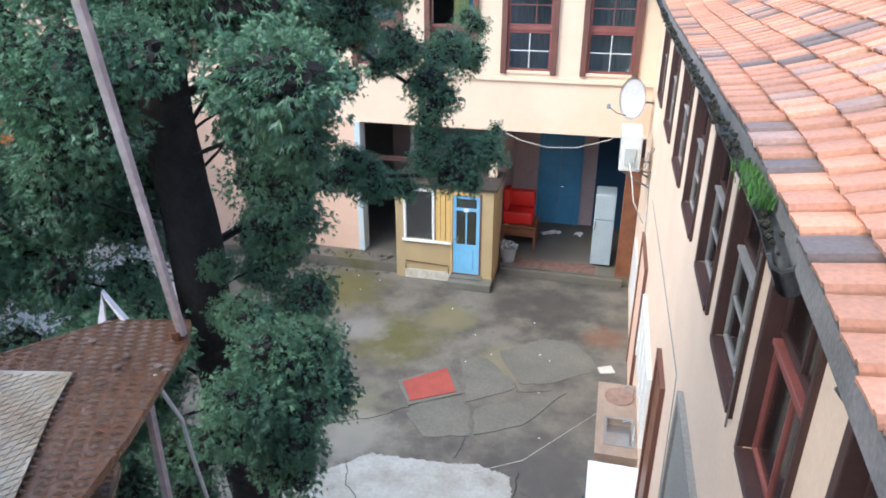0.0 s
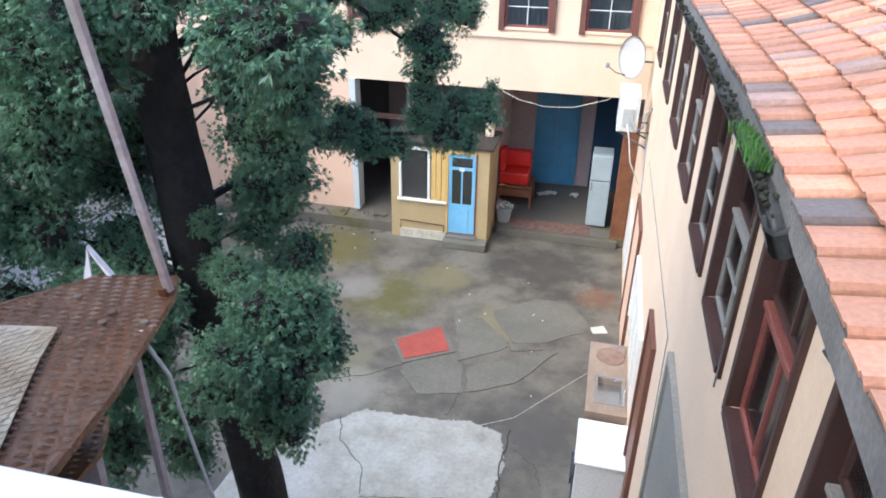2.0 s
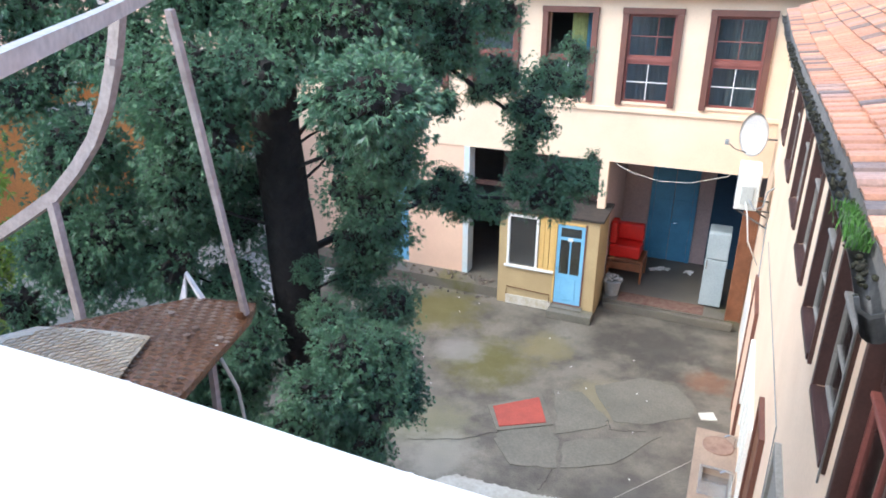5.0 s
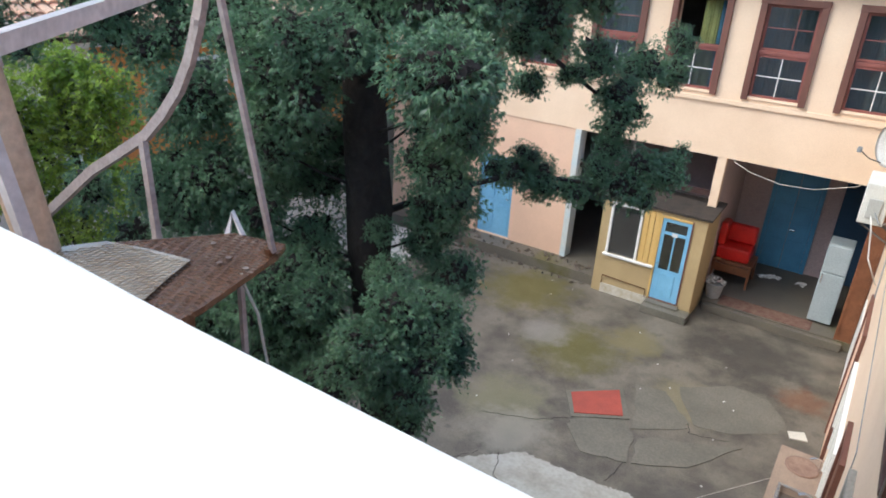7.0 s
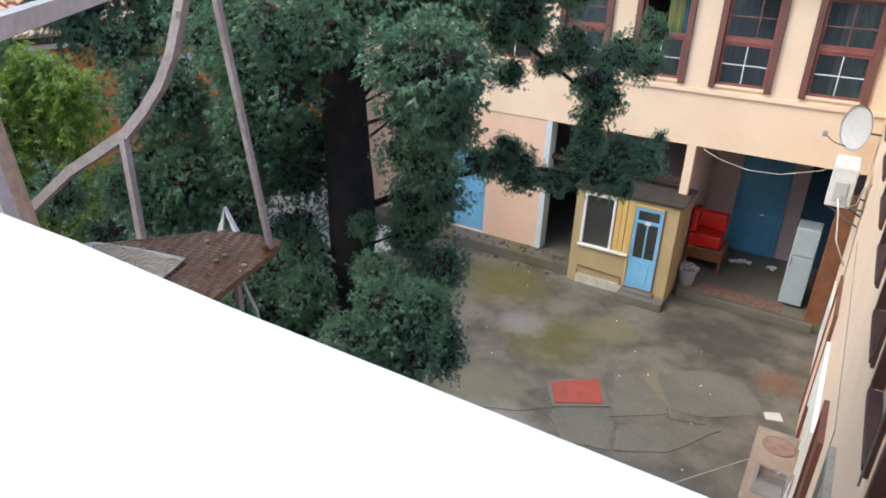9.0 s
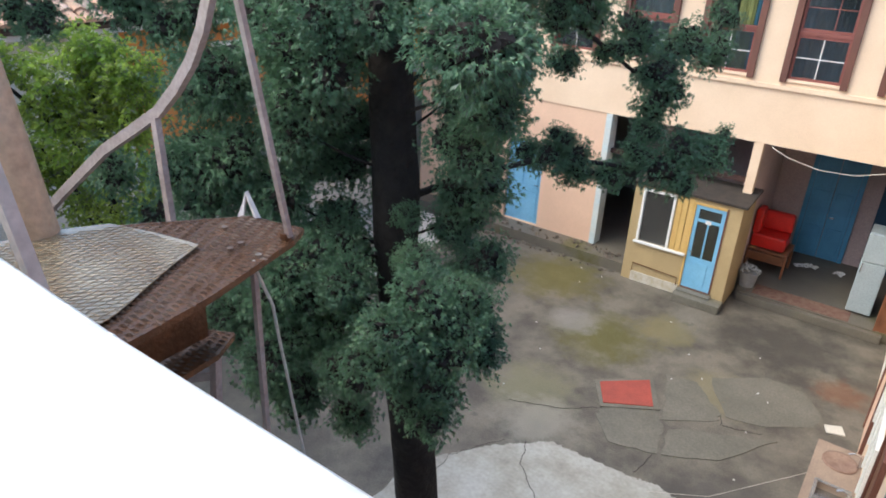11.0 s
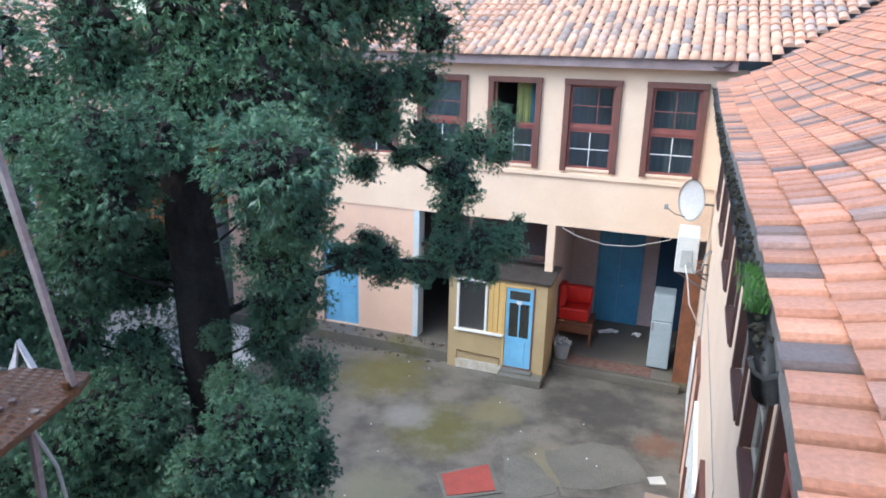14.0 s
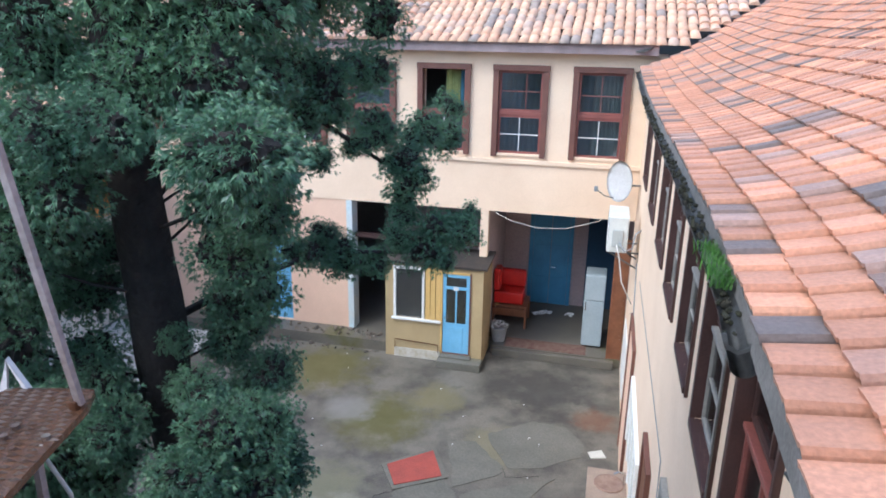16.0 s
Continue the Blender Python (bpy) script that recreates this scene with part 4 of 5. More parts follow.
# ---- along the east wall ----
sink = thing("sink_unit", "tan stone washing trough with a steel basin", "sink", pose(4.56, 5.92, 0))
part("pedestal", soft_box((0.05, 0.03, 0.0), (0.52, 1.58, 0.78), 0.02), STONE, sink)
top = part("worktop", boxes(*[((a, z, 0.79), (b, y, 0.90)) for a, z, b, y in pierced(0.0, 0.54, 0.0, 1.62, [(0.13, 0.22, 0.47, 0.76), (0.14, 1.16, 0.46, 1.40)])]), STONE, sink)
part("basin", boxes(((0.131, 0.221, 0.792), (0.469, 0.759, 0.80)), ((0.10, 0.19, 0.902), (0.14, 0.79, 0.912)), ((0.46, 0.19, 0.902), (0.50, 0.79, 0.912)),
                    ((0.14, 0.19, 0.902), (0.46, 0.23, 0.912)), ((0.14, 0.75, 0.902), (0.46, 0.79, 0.912))), STEEL, sink, "stainless steel basin")
bm = bmesh.new()
rings = [[bm.verts.new((0.30 + 0.19 * q * math.cos(a * math.tau / 24), 1.28 + 0.19 * q * math.sin(a * math.tau / 24), z)) for a in range(24)]
         for q, z in ((1.08, 0.902), (1.08, 0.918), (0.95, 0.918), (0.8, 0.905), (0.3, 0.903))]
for r0, r1 in zip(rings, rings[1:]):
    for a in range(24):
        bm.faces.new((r0[a], r0[(a + 1) % 24], r1[(a + 1) % 24], r1[a]))
bm.faces.new(rings[-1])
part("bowl", bm, shade("brown_stone_bowl", (0.22, 0.13, 0.10), (0.30, 0.2, 0.15), 8), sink, "round brown bowl", True)
part("tap", rod([(0.5, 1.3, 0.91), (0.5, 1.3, 1.08), (0.42, 1.3, 1.1), (0.36, 1.3, 1.06)], 0.012, 8), STEEL, sink)
part("tap", rod([(0.5, 0.5, 0.91), (0.5, 0.5, 1.08), (0.4, 0.5, 1.1), (0.34, 0.5, 1.06)], 0.012, 8), STEEL, sink)
wm = thing("washing_machine", "white washing machine with a grey front", "washing machine", pose(4.49, 4.93, 0))
part("body", soft_box((0.02, 0.02, 0.02), (0.60, 0.78, 0.89), 0.015), PLASTICW, wm)
part("top", soft_box((0, 0, 0.892), (0.62, 0.80, 0.93), 0.012), PLASTICW, wm)
part("front_panel", soft_box((-0.0, 0.05, 0.10), (0.018, 0.75, 0.86), 0.005), shade("dark_grey_front", (0.08, 0.09, 0.11)), wm)
bm = bmesh.new()
bmesh.ops.create_cone(bm, cap_ends=True, segments=28, radius1=0.2, radius2=0.18, depth=0.03, matrix=pose(-0.016, 0.4, 0.45, 0, 90, 0))
part("porthole", bm, STEEL, wm)
card = thing("cardboard_scrap", "pale flat board lying by the trough", "board")
part("sheet", prism([(4.56, 9.28), (4.79, 9.40), (4.87, 9.19), (4.62, 9.10)], 0.002, 0.02), shade("pale_card", (0.60, 0.58, 0.52)), card)


def wall_leaf(name, label, cat, y0, y1, z0, z1, colour, frame_col, mullions=0):
    """A shutter, door or window lying on the east wall."""
    t = thing(name, label, cat, kind="structure")
    part("frame", boxes(((WX - 0.05, y0, z0), (WX - 0.002, y0 + 0.07, z1)), ((WX - 0.05, y1 - 0.07, z0), (WX - 0.002, y1, z1)), ((WX - 0.05, y0 + 0.07, z1 - 0.07), (WX - 0.002, y1 - 0.07, z1))), frame_col, t)
    part("leaf", boxes(((WX - 0.025, y0 + 0.07, z0), (WX - 0.004, y1 - 0.07, z1 - 0.07))), colour, t)
    for k in range(mullions):
        c = y0 + 0.07 + (y1 - y0 - 0.14) * (k + 1) / (mullions + 1)
        part("mullion", boxes(((WX - 0.045, c - 0.025, z0), (WX - 0.026, c + 0.025, z1 - 0.07))), frame_col, t)
    return t


wall_leaf("door_4", "tall grey cement rendered blind doorway", "door", -0.9, 3.5, 0.0, 3.62, GREYDOOR, GREYDOOR)
wall_leaf("door_5", "brown wooden door with a deep frame", "door", 4.5, 5.25, 0.0, 2.95, WOOD, BROWN)
wall_leaf("window_30", "white framed window above the trough", "window", 5.7, 7.9, 1.25, 2.25, CREAMW, WHITE, 3)
wall_leaf("door_6", "brown framed door in the wall", "door", 8.2, 9.7, 0.0, 2.5, PLASTER_B, BROWN)
sg = thing("wall_panel", "white flat panel fixed on the wall", "panel")
part("sheet", soft_box((WX - 0.03, 10.5, 0.45), (WX - 0.003, 11.8, 1.55), 0.004), WHITE, sg)
wr = thing("wall_cable", "thin dark cables clipped along the wall", "cable")
part("wire", rod([(WX - 0.012, 9.0, 3.3), (WX - 0.012, 6.2, 3.42), (WX - 0.012, 3.9, 3.5), (WX - 0.012, 3.75, 2.2)], 0.004, 6), GREYP, wr)
part("wire", rod([(WX - 0.014, 10.2, 3.2), (WX - 0.014, 8.8, 1.6), (WX - 0.014, 8.75, 0.4)], 0.009, 6), GREYP, wr)
part("pipe", rod([(WX - 0.03, 1.905, 4.5), (WX - 0.03, 1.905, 5.5)], 0.006, 8), METALG, wr)
ln = thing("washing_line", "thin pale line strung across the yard", "rope")
part("cord", rod([(2.9, 6.1, 0.04), (3.6, 6.5, 0.08), (4.60, 7.2, 0.6)], 0.0035, 6), ROPE, ln)

# ---- paving pieces ----
hatch = thing("hatch", "red painted square hatch in a concrete frame", "hatch")
part("rim", prism([(1.24, 8.02), (1.99, 8.72), (2.40, 7.95), (1.62, 7.42)], 0.003, 0.022), SLABC, hatch)
part("lid", prism([(1.34, 8.02), (1.98, 8.60), (2.29, 7.95), (1.62, 7.53)], 0.0225, 0.035), HATCH, hatch, "red painted lid")


def ragged(outline, amount, seed, steps=7):
    """The outline of a broken slab: each side cut into steps and shaken."""
    r = random.Random(seed)
    out = []
    for (x0, y0), (x1, y1) in zip(outline, outline[1:] + outline[:1]):
        for k in range(steps):
            f = k / steps
            out.append((x0 + (x1 - x0) * f + r.uniform(-amount, amount), y0 + (y1 - y0) * f + r.uniform(-amount, amount)))
    return out


pave = structure("pavement", prism(ragged([(0.1, -1.0), (0.1, 4.6), (0.7, 5.5), (1.4, 6.2), (2.58, 6.27), (3.0, 6.34), (3.45, 6.2), (3.6, 5.6), (3.5, 4.9), (3.66, -1.0)], 0.022, 4, 26), 0.002, 0.008), PALE, "pale worn concrete apron", "pavement")
for k, (o, h) in enumerate((([(1.64, 7.42), (2.34, 7.88), (2.59, 7.61), (2.74, 6.93), (2.06, 6.75), (1.65, 7.2)], 0.012), ([(2.14, 8.97), (2.64, 9.11), (3.20, 8.45), (3.20, 8.24), (2.48, 7.75), (2.42, 8.1)], 0.010),
                            ([(2.65, 7.60), (4.05, 8.38), (3.5, 7.40), (2.80, 6.95)], 0.014), ([(2.76, 9.40), (3.56, 10.05), (4.1, 10.0), (4.5, 9.5), (4.45, 9.12), (3.83, 8.62), (3.28, 8.46)], 0.006))):
    part("slab", prism(ragged(o, 0.025, 20 + k, 5), 0.001, h), SLABC, pave)


def crack(points, width, seed):
    """A thin dark fissure in the concrete along points."""
    q = random.Random(seed)
    line = []
    for (x0, y0), (x1, y1) in zip(points, points[1:]):
        for k in range(8):
            f = k / 8
            line.append((x0 + (x1 - x0) * f + q.uniform(-0.02, 0.02), y0 + (y1 - y0) * f + q.uniform(-0.02, 0.02), 0.0135))
    return rod(line, width, flat=(width * 0.5, 0.0012))


FISSURE = shade("dark_fissure", (0.04, 0.037, 0.033), None, 5)
for k, (pts, w) in enumerate((([(1.12, 5.95), (1.3, 5.5), (1.75, 5.1), (1.9, 4.6)], 0.018), ([(1.9, 4.6), (2.6, 4.75), (3.6, 4.95)], 0.014), ([(1.64, 7.42), (1.2, 7.0), (0.3, 6.6)], 0.016), ([(0.85, 5.8), (0.4, 5.0), (0.5, 4.2)], 0.012),
                              ([(3.58, 6.3), (3.55, 5.6), (3.62, 4.9)], 0.03), ([(3.2, 8.45), (3.3, 8.2), (3.9, 8.4)], 0.014), ([(2.7, 6.9), (2.6, 6.3)], 0.014), ([(3.7, 5.9), (4.0, 5.7), (4.1, 5.3)], 0.012))):
    part("crack", crack(pts, w * 0.6, 60 + k), FISSURE, pave)
r = random.Random(77)
for k in range(16):
    x, y = r.uniform(-1.0, 4.8), r.uniform(6.5, 12.0)
    p = thing("litter_scrap", "small pale scrap of litter on the concrete", "litter", pose(x, y, 0.014, 0, 0, r.uniform(0, 360)), "litter")
    part("scrap", soft_box((-0.014, -0.009, -0.013), (0.014, 0.009, 0.0), 0.003, 1), PAPER, p)

# ---- buildings to the west ----
west = thing("house", "orange plastered house with a tiled roof", "house")
part("wall", boxes(((-7.4, -1.2, 0.0), (-7.0, 16.0, 2.6))), CREAMW, west, "white painted lower wall")
part("wall", boxes(((-7.4, 5.2, 2.6), (-7.02, 16.0, 5.0))), ORANGE, west, "orange upper wall")
part("wall", boxes(((-7.4, -1.2, 2.6), (-7.02, 5.2, 5.0))), CREAMW, west, "pale upper wall")
part("eave", boxes(((-7.1, -1.2, 5.0), (-6.6, 16.0, 5.1))), WHITE, west, "white boxed eave")
for y in (4.2, 7.0, 9.8):
    f = part("window_frame", boxes(((-7.02, y, 3.2), (-6.96, y + 0.08, 4.6)), ((-7.02, y + 0.92, 3.2), (-6.96, y + 1.0, 4.6)), ((-7.02, y + 0.08, 4.52), (-6.96, y + 0.92, 4.6)), ((-7.02, y + 0.08, 3.2), (-6.96, y + 0.92, 3.28))), WHITE, west)
    part("pane", boxes(((-7.015, y + 0.08, 3.28), (-7.0, y + 0.92, 4.52))), shade("dark_far_pane", (0.05, 0.06, 0.07), None, 2, 0.15, 0), f)
SW = math.tan(radians(24))
wr_ = part("roof", rod([(-6.5, 7.4, 5.12), (-12.5, 7.4, 5.12 + 6.0 * SW)], 0.1, flat=(8.8, 0.03)), ROOFBED, west)
spots = [Matrix.Translation((-6.45 - i * 0.30, -1.2 + j * 0.21, 5.18 + i * 0.30 * SW)) @ pose(0, 0, 0, 0, 0, 90) @ pose(0, 0, 0, 24 + rng.uniform(-1.5, 1.5), 0, rng.uniform(-2, 2))
         for i in range(20) for j in range(82)]
spread("barrel_tile", barrel_mesh, spots, 0, lambda m: 0, wr_, "terracotta barrel tiles on the far roof")
structure("pavement_west", prism(ragged([(-6.9, 1.0), (-6.9, 12.0), (-4.2, 12.0), (-3.9, 9.0), (-4.6, 6.0), (-5.0, 1.0)], 0.03, 6), 0.002, 0.010), shade("white_limewashed_concrete", (0.62, 0.61, 0.58), (0.48, 0.47, 0.43), 1.5, 0.8, 0.2), "pale limewashed yard paving", "pavement")


# ---- trees ----
def spray_clump(seed, count, material, leaf=0.175, narrow=0.105, fans=6, open_=0.85, bend=0.5, inner=0.55, core=0.0):
    """A tuft of leafy plumes of unit size with an uneven outline; each plume a bundle of slim leaflets round its own axis."""
    r = np.random.RandomState(seed)
    d = r.normal(size=(count, 3))
    d /= np.linalg.norm(d, axis=1)[:, None]
    lump = np.array([1.0 + 0.9 * noise.noise(Vector(v) * 1.9 + Vector((seed * 3.1, 0, 0))) for v in d])
    p = d * ((inner + (1.0 - inner) * r.rand(count) ** 0.6) * lump)[:, None]
    axis = d * 0.9 + r.normal(size=(count, 3)) * 0.35 + np.array([0, 0, 0.05])
    axis /= np.linalg.norm(axis, axis=1)[:, None]
    side = np.cross(axis, r.normal(size=(count, 3)))
    side /= np.linalg.norm(side, axis=1)[:, None]
    third = np.cross(axis, side)
    size = leaf * (0.6 + 0.8 * r.rand(count))
    verts, faces = [], []
    down = np.array([0, 0, -1.0])
    for k in range(fans):
        a = k * 2.4
        lean = open_ * (0.25 + 0.75 * (k / fans))
        out = side * math.cos(a) + third * math.sin(a)
        dirn = axis * math.cos(lean) + out * math.sin(lean)
        crossv = np.cross(dirn, out * 0.6 + axis * 0.2 + third * 0.7)
        crossv /= np.linalg.norm(crossv, axis=1)[:, None] + 1e-6
        ln_ = (size * (0.75 + 0.35 * r.rand(count)))[:, None]
        start = p + axis * ln_ * 0.30 * (k / fans)
        mid = start + dirn * ln_ * 0.55
        tip = start + dirn * ln_ + down * ln_ * bend * 0.5
        w = crossv * ln_ * narrow
        n0 = k * count * 4
        verts.append(np.stack([start, mid + w, tip, mid - w], axis=1).reshape(-1, 3))
        faces += [(n0 + i * 4, n0 + i * 4 + 1, n0 + i * 4 + 2, n0 + i * 4 + 3) for i in range(count)]
    if core:          # a solid dark heart that stands in for shade between the leaves
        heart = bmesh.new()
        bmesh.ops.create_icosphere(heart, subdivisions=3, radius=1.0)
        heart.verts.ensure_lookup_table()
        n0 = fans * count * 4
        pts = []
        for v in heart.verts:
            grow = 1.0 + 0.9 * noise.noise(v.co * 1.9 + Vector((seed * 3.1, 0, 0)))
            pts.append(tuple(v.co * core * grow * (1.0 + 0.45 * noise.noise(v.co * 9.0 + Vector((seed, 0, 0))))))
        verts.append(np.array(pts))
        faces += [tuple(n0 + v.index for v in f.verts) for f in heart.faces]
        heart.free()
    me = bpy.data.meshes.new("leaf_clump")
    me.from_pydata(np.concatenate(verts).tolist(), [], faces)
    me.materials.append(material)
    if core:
        # the bark tone darkens the heart as deep foliage shade would
        me.materials.append(BARK_AND_SHADE)
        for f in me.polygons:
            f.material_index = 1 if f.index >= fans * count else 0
    return me


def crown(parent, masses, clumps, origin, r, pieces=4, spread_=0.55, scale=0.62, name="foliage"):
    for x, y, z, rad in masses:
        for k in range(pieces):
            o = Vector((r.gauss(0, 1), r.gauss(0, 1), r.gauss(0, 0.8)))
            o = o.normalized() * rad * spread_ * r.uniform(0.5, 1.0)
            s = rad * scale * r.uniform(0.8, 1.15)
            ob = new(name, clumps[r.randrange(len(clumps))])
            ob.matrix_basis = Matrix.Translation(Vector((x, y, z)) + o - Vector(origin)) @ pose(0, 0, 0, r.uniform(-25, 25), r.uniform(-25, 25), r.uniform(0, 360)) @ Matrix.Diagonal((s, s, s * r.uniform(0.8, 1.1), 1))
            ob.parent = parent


ORG = (2.80, 1.18, 0.0)
tree = thing("cypress_tree", "tall dark green cypress with dense drooping foliage", "tree", pose(*ORG))
TRUNK = [(2.80, 1.18, 0.0), (2.795, 1.175, 2.0), (2.77, 1.16, 3.7), (2.72, 1.12, 4.5), (2.66, 1.08, 5.2), (2.635, 1.065, 5.9), (2.62, 1.05, 6.5), (2.61, 1.05, 7.4), (2.64, 1.08, 9.6)]
bm = rod([Vector(p) - Vector(ORG) for p in TRUNK], [0.17, 0.145, 0.125, 0.115, 0.11, 0.105, 0.095, 0.075, 0.02], 18)
bmesh.ops.subdivide_edges(bm, edges=[e for e in bm.edges if abs(e.verts[0].co.z - e.verts[1].co.z) > 0.3], cuts=7)
for v in bm.verts:
    away = Vector((v.co.x, v.co.y, 0))
    v.co += away.normalized() * 0.02 * noise.noise(Vector((v.co.x * 26, v.co.y * 26, v.co.z * 2.2)))
part("trunk", bm, BARK_AND_SHADE, tree, smooth=True)
FRONT = [(3.29, 0.68, 6.45, 0.18), (3.29, 0.96, 6.37, 0.13), (3.20, 0.93, 6.19, 0.15), (3.10, 0.98, 5.99, 0.13), (3.05, 1.12, 5.78, 0.13), (2.99, 1.16, 5.59, 0.12), (3.09, 1.19, 5.38, 0.11), (3.05, 0.74, 5.53, 0.09), (2.86, 0.93, 5.40, 0.07), (2.83, 0.95, 5.62, 0.06)]
LOW = [(3.30, 0.36, 5.57, 0.17), (3.36, 0.48, 5.44, 0.15), (3.20, 0.31, 5.43, 0.12), (3.38, 0.76, 5.27, 0.12), (3.34, 0.43, 5.33, 0.13), (3.30, 0.55, 5.08, 0.13), (3.33, 0.63, 5.51, 0.12), (3.22, 0.52, 5.2, 0.12)]
WESTM = [(2.57, 0.63, 6.31, 0.19), (2.68, 0.64, 6.49, 0.15), (2.85, 0.66, 6.52, 0.12), (2.34, 0.69, 6.40, 0.15), (2.50, 0.68, 6.13, 0.15), (2.33, 0.71, 6.00, 0.15), (1.98, 0.64, 6.07, 0.21), (2.09, 0.67, 5.83, 0.16), (2.22, 0.89, 5.82, 0.13), (2.23, 0.74, 5.63, 0.16), (1.97, 0.56, 5.61, 0.17),
         (1.85, 0.48, 5.75, 0.13), (2.50, 0.62, 5.43, 0.16), (2.47, 0.80, 5.48, 0.13), (2.47, 0.58, 5.25, 0.17), (2.72, 0.60, 5.36, 0.13), (2.20, 0.60, 5.23, 0.17), (2.60, 0.59, 5.09, 0.16), (2.84, 0.57, 5.00, 0.12), (2.46, 0.51, 4.98, 0.14), (2.12, 0.48, 5.02, 0.13), (2.5, 0.62, 4.70, 0.15), (2.77, 0.66, 4.66, 0.12), (2.25, 0.6, 4.72, 0.15)]
UPPER = [(1.86, 0.92, 6.53, 0.20), (1.40, 0.60, 6.52, 0.20), (1.14, 0.26, 6.34, 0.12), (1.63, 0.74, 6.30, 0.16), (2.89, 1.10, 6.61, 0.20), (3.04, 1.31, 6.62, 0.20), (2.71, 0.95, 6.64, 0.18), (2.39, 0.92, 6.64, 0.15), (3.05, 1.78, 6.64, 0.19),
         (3.13, 2.02, 6.46, 0.13), (3.20, 2.17, 6.65, 0.15), (3.04, 1.76, 6.45, 0.12), (3.04, 1.84, 6.24, 0.09), (1.08, 0.17, 6.55, 0.17), (1.54, 0.83, 6.61, 0.15)]
EASTM = [(3.17, 2.35, 6.31, 0.15), (3.28, 2.47, 6.13, 0.15), (3.33, 2.72, 6.23, 0.13), (3.35, 2.47, 5.99, 0.14), (3.42, 3.05, 6.21, 0.12), (3.43, 3.18, 6.40, 0.10), (3.15, 2.22, 6.20, 0.10),
         (2.95, 1.89, 5.72, 0.12), (3.09, 2.05, 5.64, 0.14), (3.03, 1.96, 5.81, 0.09), (3.22, 2.20, 5.59, 0.11), (3.32, 2.28, 5.71, 0.10), (3.47, 2.43, 5.69, 0.17), (3.60, 2.58, 5.72, 0.13), (3.56, 2.42, 5.56, 0.08), (3.35, 2.43, 5.82, 0.10), (3.63, 2.71, 5.78, 0.07)]
BACK = [(2.03, 1.13, 6.18, 0.24), (1.78, 1.18, 6.30, 0.19), (1.78, 1.18, 5.81, 0.19), (1.39, 1.07, 5.91, 0.24), (1.75, 1.38, 5.60, 0.19), (1.69, 1.19, 5.37, 0.20), (1.39, 0.96, 5.35, 0.19), (1.97, 1.01, 4.89, 0.21), (1.67, 1.01, 4.89, 0.21), (2.13, 1.02, 4.69, 0.20), (1.59, 0.85, 4.64, 0.16),
        (1.27, 1.39, 6.47, 0.16), (2.76, 1.42, 5.55, 0.12), (2.72, 1.45, 6.12, 0.16), (2.86, 1.32, 5.22, 0.12), (2.42, 1.32, 5.5, 0.12), (2.40, 1.3, 5.0, 0.15), (2.05, 1.1, 5.25, 0.16), (1.95, 1.2, 5.52, 0.14), (1.2, 0.75, 5.1, 0.2), (1.5, 0.9, 4.95, 0.2), (1.05, 0.6, 5.5, 0.18), (1.3, 0.9, 5.65, 0.2), (2.22, 1.52, 6.60, 0.22), (2.45, 1.71, 6.56, 0.25), (2.65, 1.95, 6.58, 0.22)]
FLANK = [(2.36 + 0.03 * math.sin(k * 2.1), 1.04, 5.0 + 0.24 * k, 0.14) for k in range(6)] + [(2.82, 1.36, 5.38, 0.11), (2.80, 1.37, 5.72, 0.08), (2.80, 1.36, 6.05, 0.11), (2.82, 1.30, 6.25, 0.12)]
TOP = [(2.82, 1.17, 6.89, 0.25), (2.97, 1.39, 6.95, 0.26), (2.62, 1.01, 6.90, 0.22), (2.25, 0.92, 6.86, 0.24), (1.78, 0.83, 6.82, 0.26), (1.40, 0.63, 6.80, 0.22), (3.04, 1.88, 6.94, 0.26), (3.15, 2.26, 6.94, 0.19), (1.14, 0.35, 6.76, 0.2), (1.02, 0.03, 6.75, 0.18),
       (2.74, 1.18, 7.4, 0.42), (3.02, 1.5, 7.5, 0.40), (2.18, 1.08, 7.3, 0.30), (2.7, 1.1, 8.0, 0.5), (2.2, 1.2, 7.9, 0.45), (2.7, 1.1, 8.8, 0.4), (2.65, 1.1, 9.5, 0.25)]
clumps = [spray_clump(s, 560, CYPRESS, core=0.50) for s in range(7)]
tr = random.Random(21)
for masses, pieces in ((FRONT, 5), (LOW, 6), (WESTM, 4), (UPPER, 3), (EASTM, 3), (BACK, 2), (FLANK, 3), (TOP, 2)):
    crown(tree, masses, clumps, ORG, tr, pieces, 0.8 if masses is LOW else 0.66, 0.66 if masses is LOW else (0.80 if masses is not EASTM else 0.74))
    for k, (x, y, z, rad) in enumerate(masses):
        away = math.hypot(x - 2.65, y - 1.07)
        if z < 7.1 and k % 4 == 1 and away < 0.9 and masses is not EASTM:
            b = Vector((x, y, z)) - Vector(ORG)
            a = Vector((2.65, 1.07, max(z - 0.55 * away, 4.6))) - Vector(ORG)
            m = a.lerp(b, 0.5) + Vector((tr.uniform(-0.05, 0.05), tr.uniform(-0.05, 0.05), -0.06 * away))
            q = a.lerp(b, 0.8) + Vector((tr.uniform(-0.03, 0.03), tr.uniform(-0.03, 0.03), -0.02))
            w = 0.007 + 0.005 * away
            part("limb", rod([a, m, q, b], [w, w * 0.7, w * 0.45, 0.003], 7), BARK_AND_SHADE, tree)
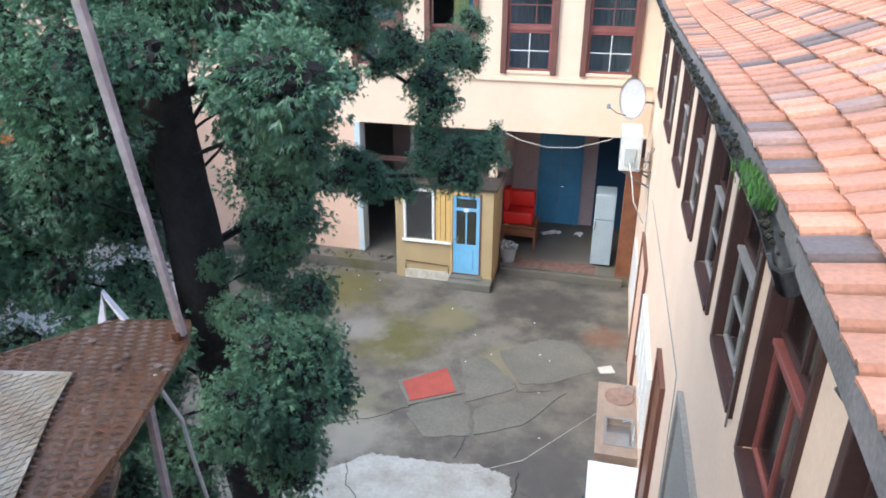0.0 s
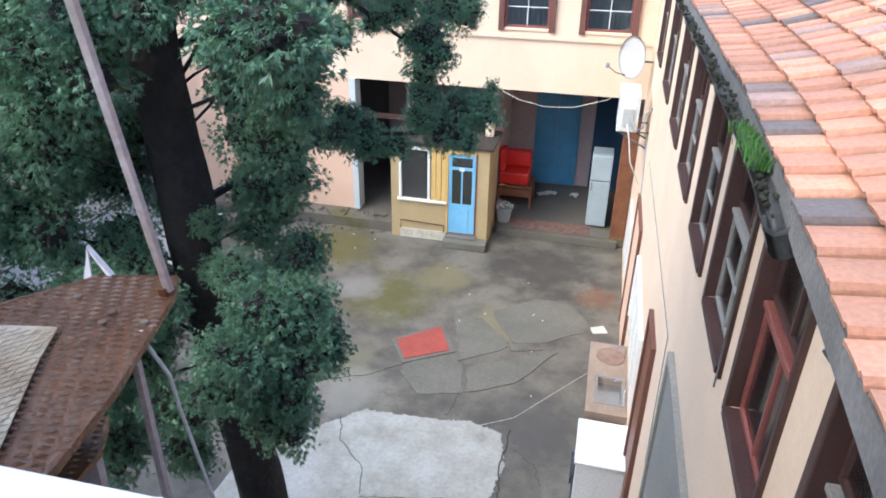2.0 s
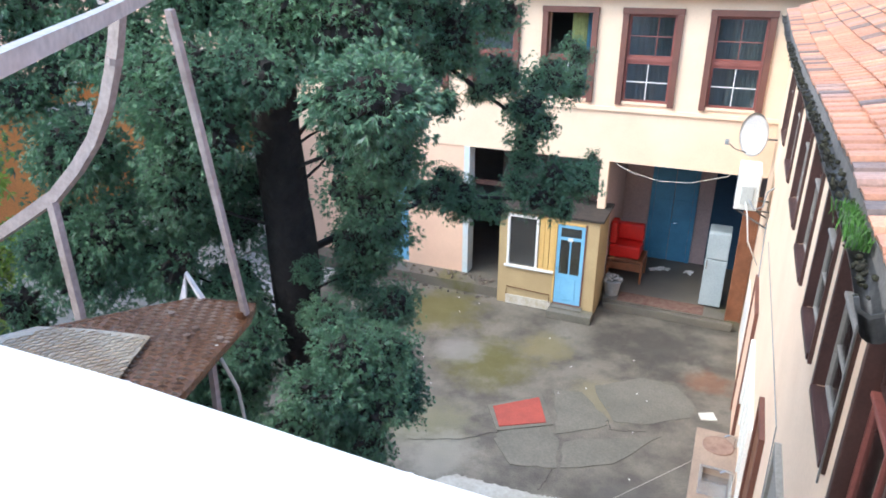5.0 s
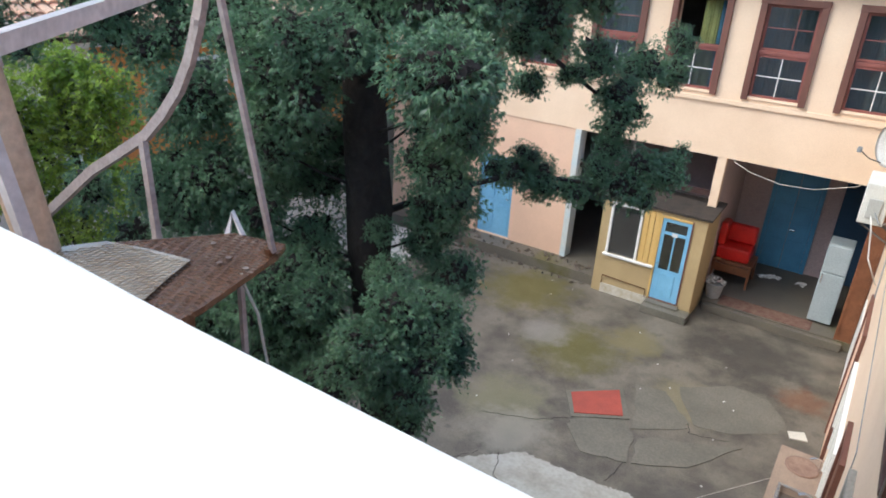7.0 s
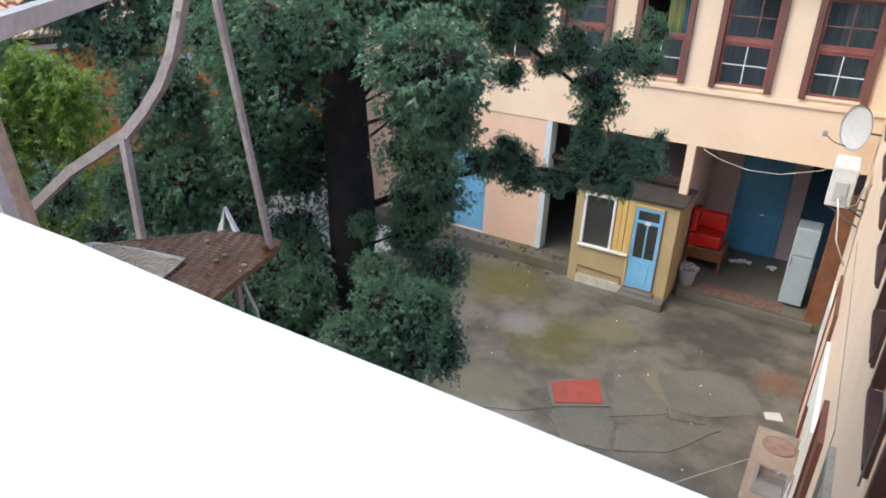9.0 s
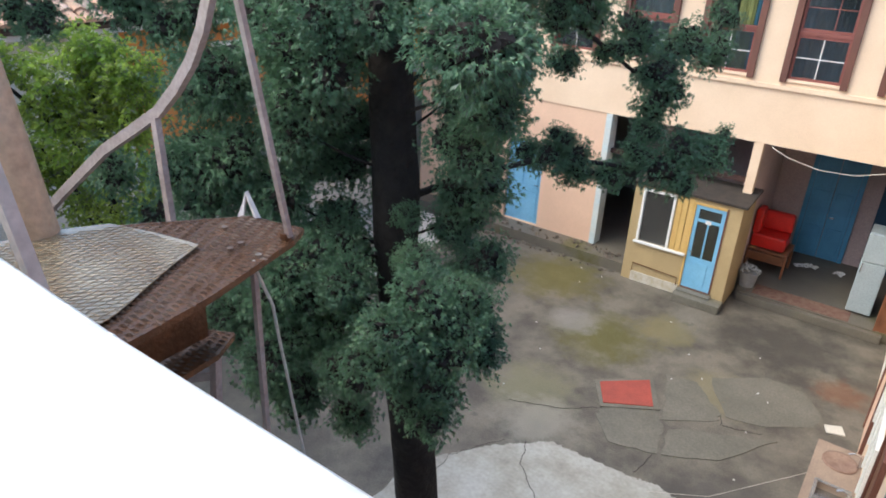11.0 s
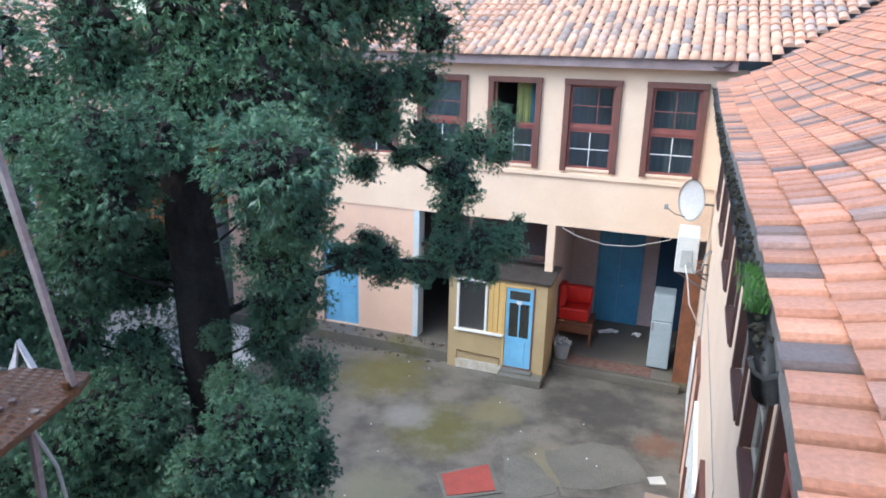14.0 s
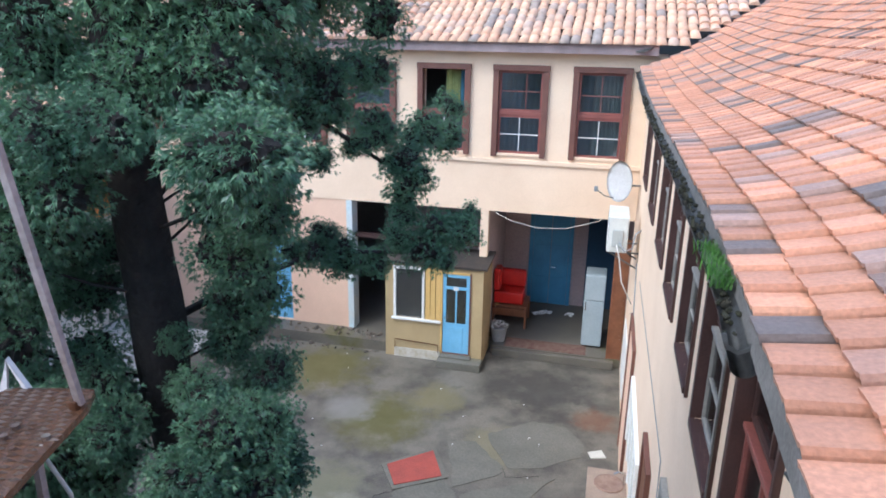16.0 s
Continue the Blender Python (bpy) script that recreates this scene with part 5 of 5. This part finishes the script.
for pts in ([(2.65, 1.10, 6.25), (2.85, 1.5, 6.42), (3.02, 1.95, 6.40), (3.2, 2.4, 6.12), (3.4, 3.0, 6.22), (3.43, 3.15, 6.38)],
            [(2.65, 1.10, 5.60), (2.80, 1.5, 5.66), (3.0, 1.95, 5.70), (3.3, 2.3, 5.62), (3.6, 2.6, 5.70)]):
    part("limb", rod([Vector(p) - Vector(ORG) for p in pts], [0.02 - 0.003 * k for k in range(len(pts))], 7), BARK_AND_SHADE, tree)

COR = (-2.6, 2.3, 0)
citrus = thing("lemon_tree", "light green leafy citrus tree with a dark stem", "tree", pose(*COR))
part("trunk", rod([(0, 0, 0), (0.1, 0.05, 1.5), (0, 0.1, 2.8), (0.1, 0, 4.2)], [0.12, 0.1, 0.08, 0.03], 10), BARK_AND_SHADE, citrus, smooth=True)
leafs = [spray_clump(40 + s, 200, CITRUS, 0.22, 0.22, 5, 1.3, 0.4, 0.2) for s in range(3)]
CM = [(-2.4, 2.3, 4.6, 0.55), (-2.2, 2.6, 5.2, 0.5), (-2.9, 2.0, 5.1, 0.55), (-3.2, 2.0, 4.4, 0.5), (-2.0, 2.6, 4.2, 0.45), (-2.6, 2.3, 5.6, 0.4), (-3.4, 1.6, 5.4, 0.5), (-2.2, 2.4, 3.6, 0.4), (-3.0, 2.2, 3.8, 0.4)]
crown(citrus, CM, leafs, COR, tr, 4, 0.75)
for x, y, z, rad in CM:
    part("limb", rod([(0, 0.1, z - 1.2), (x - COR[0], y - COR[1], z)], [0.04, 0.012], 6), BARK_AND_SHADE, citrus)

# ---- rubble along the ledge ----
bm = bmesh.new()
rb = random.Random(91)
for k in range(110):
    x = rb.uniform(-3.6, -0.2)
    y = FY - 0.50 + rb.uniform(0.0, 0.42) if rb.random() < 0.6 else FY - 0.60 + rb.uniform(-0.12, 0.05)
    z = 0.24 if y > FY - 0.52 else 0.0
    q = rb.uniform(0.015, 0.06)
    bmesh.ops.create_icosphere(bm, subdivisions=1, radius=q, matrix=pose(x, y, z + q * 0.3, rb.uniform(0, 90), rb.uniform(0, 90), rb.uniform(0, 360)) @ Matrix.Diagonal((1.3, rb.uniform(0.6, 1.2), 0.6, 1)))
for v in bm.verts:
    v.co += Vector((noise.noise(v.co * 19), noise.noise(v.co * 23), noise.noise(v.co * 29))) * 0.012
me = mesh_of("rubble", bm, shade("broken_stone", (0.20, 0.17, 0.14), (0.11, 0.09, 0.075), 7.0, 0.9, 0.3, 40, vary=0.5))
tagged(new("rubble", me), "broken stones and leaf litter along the ledge", "rubble", kind="stuff")
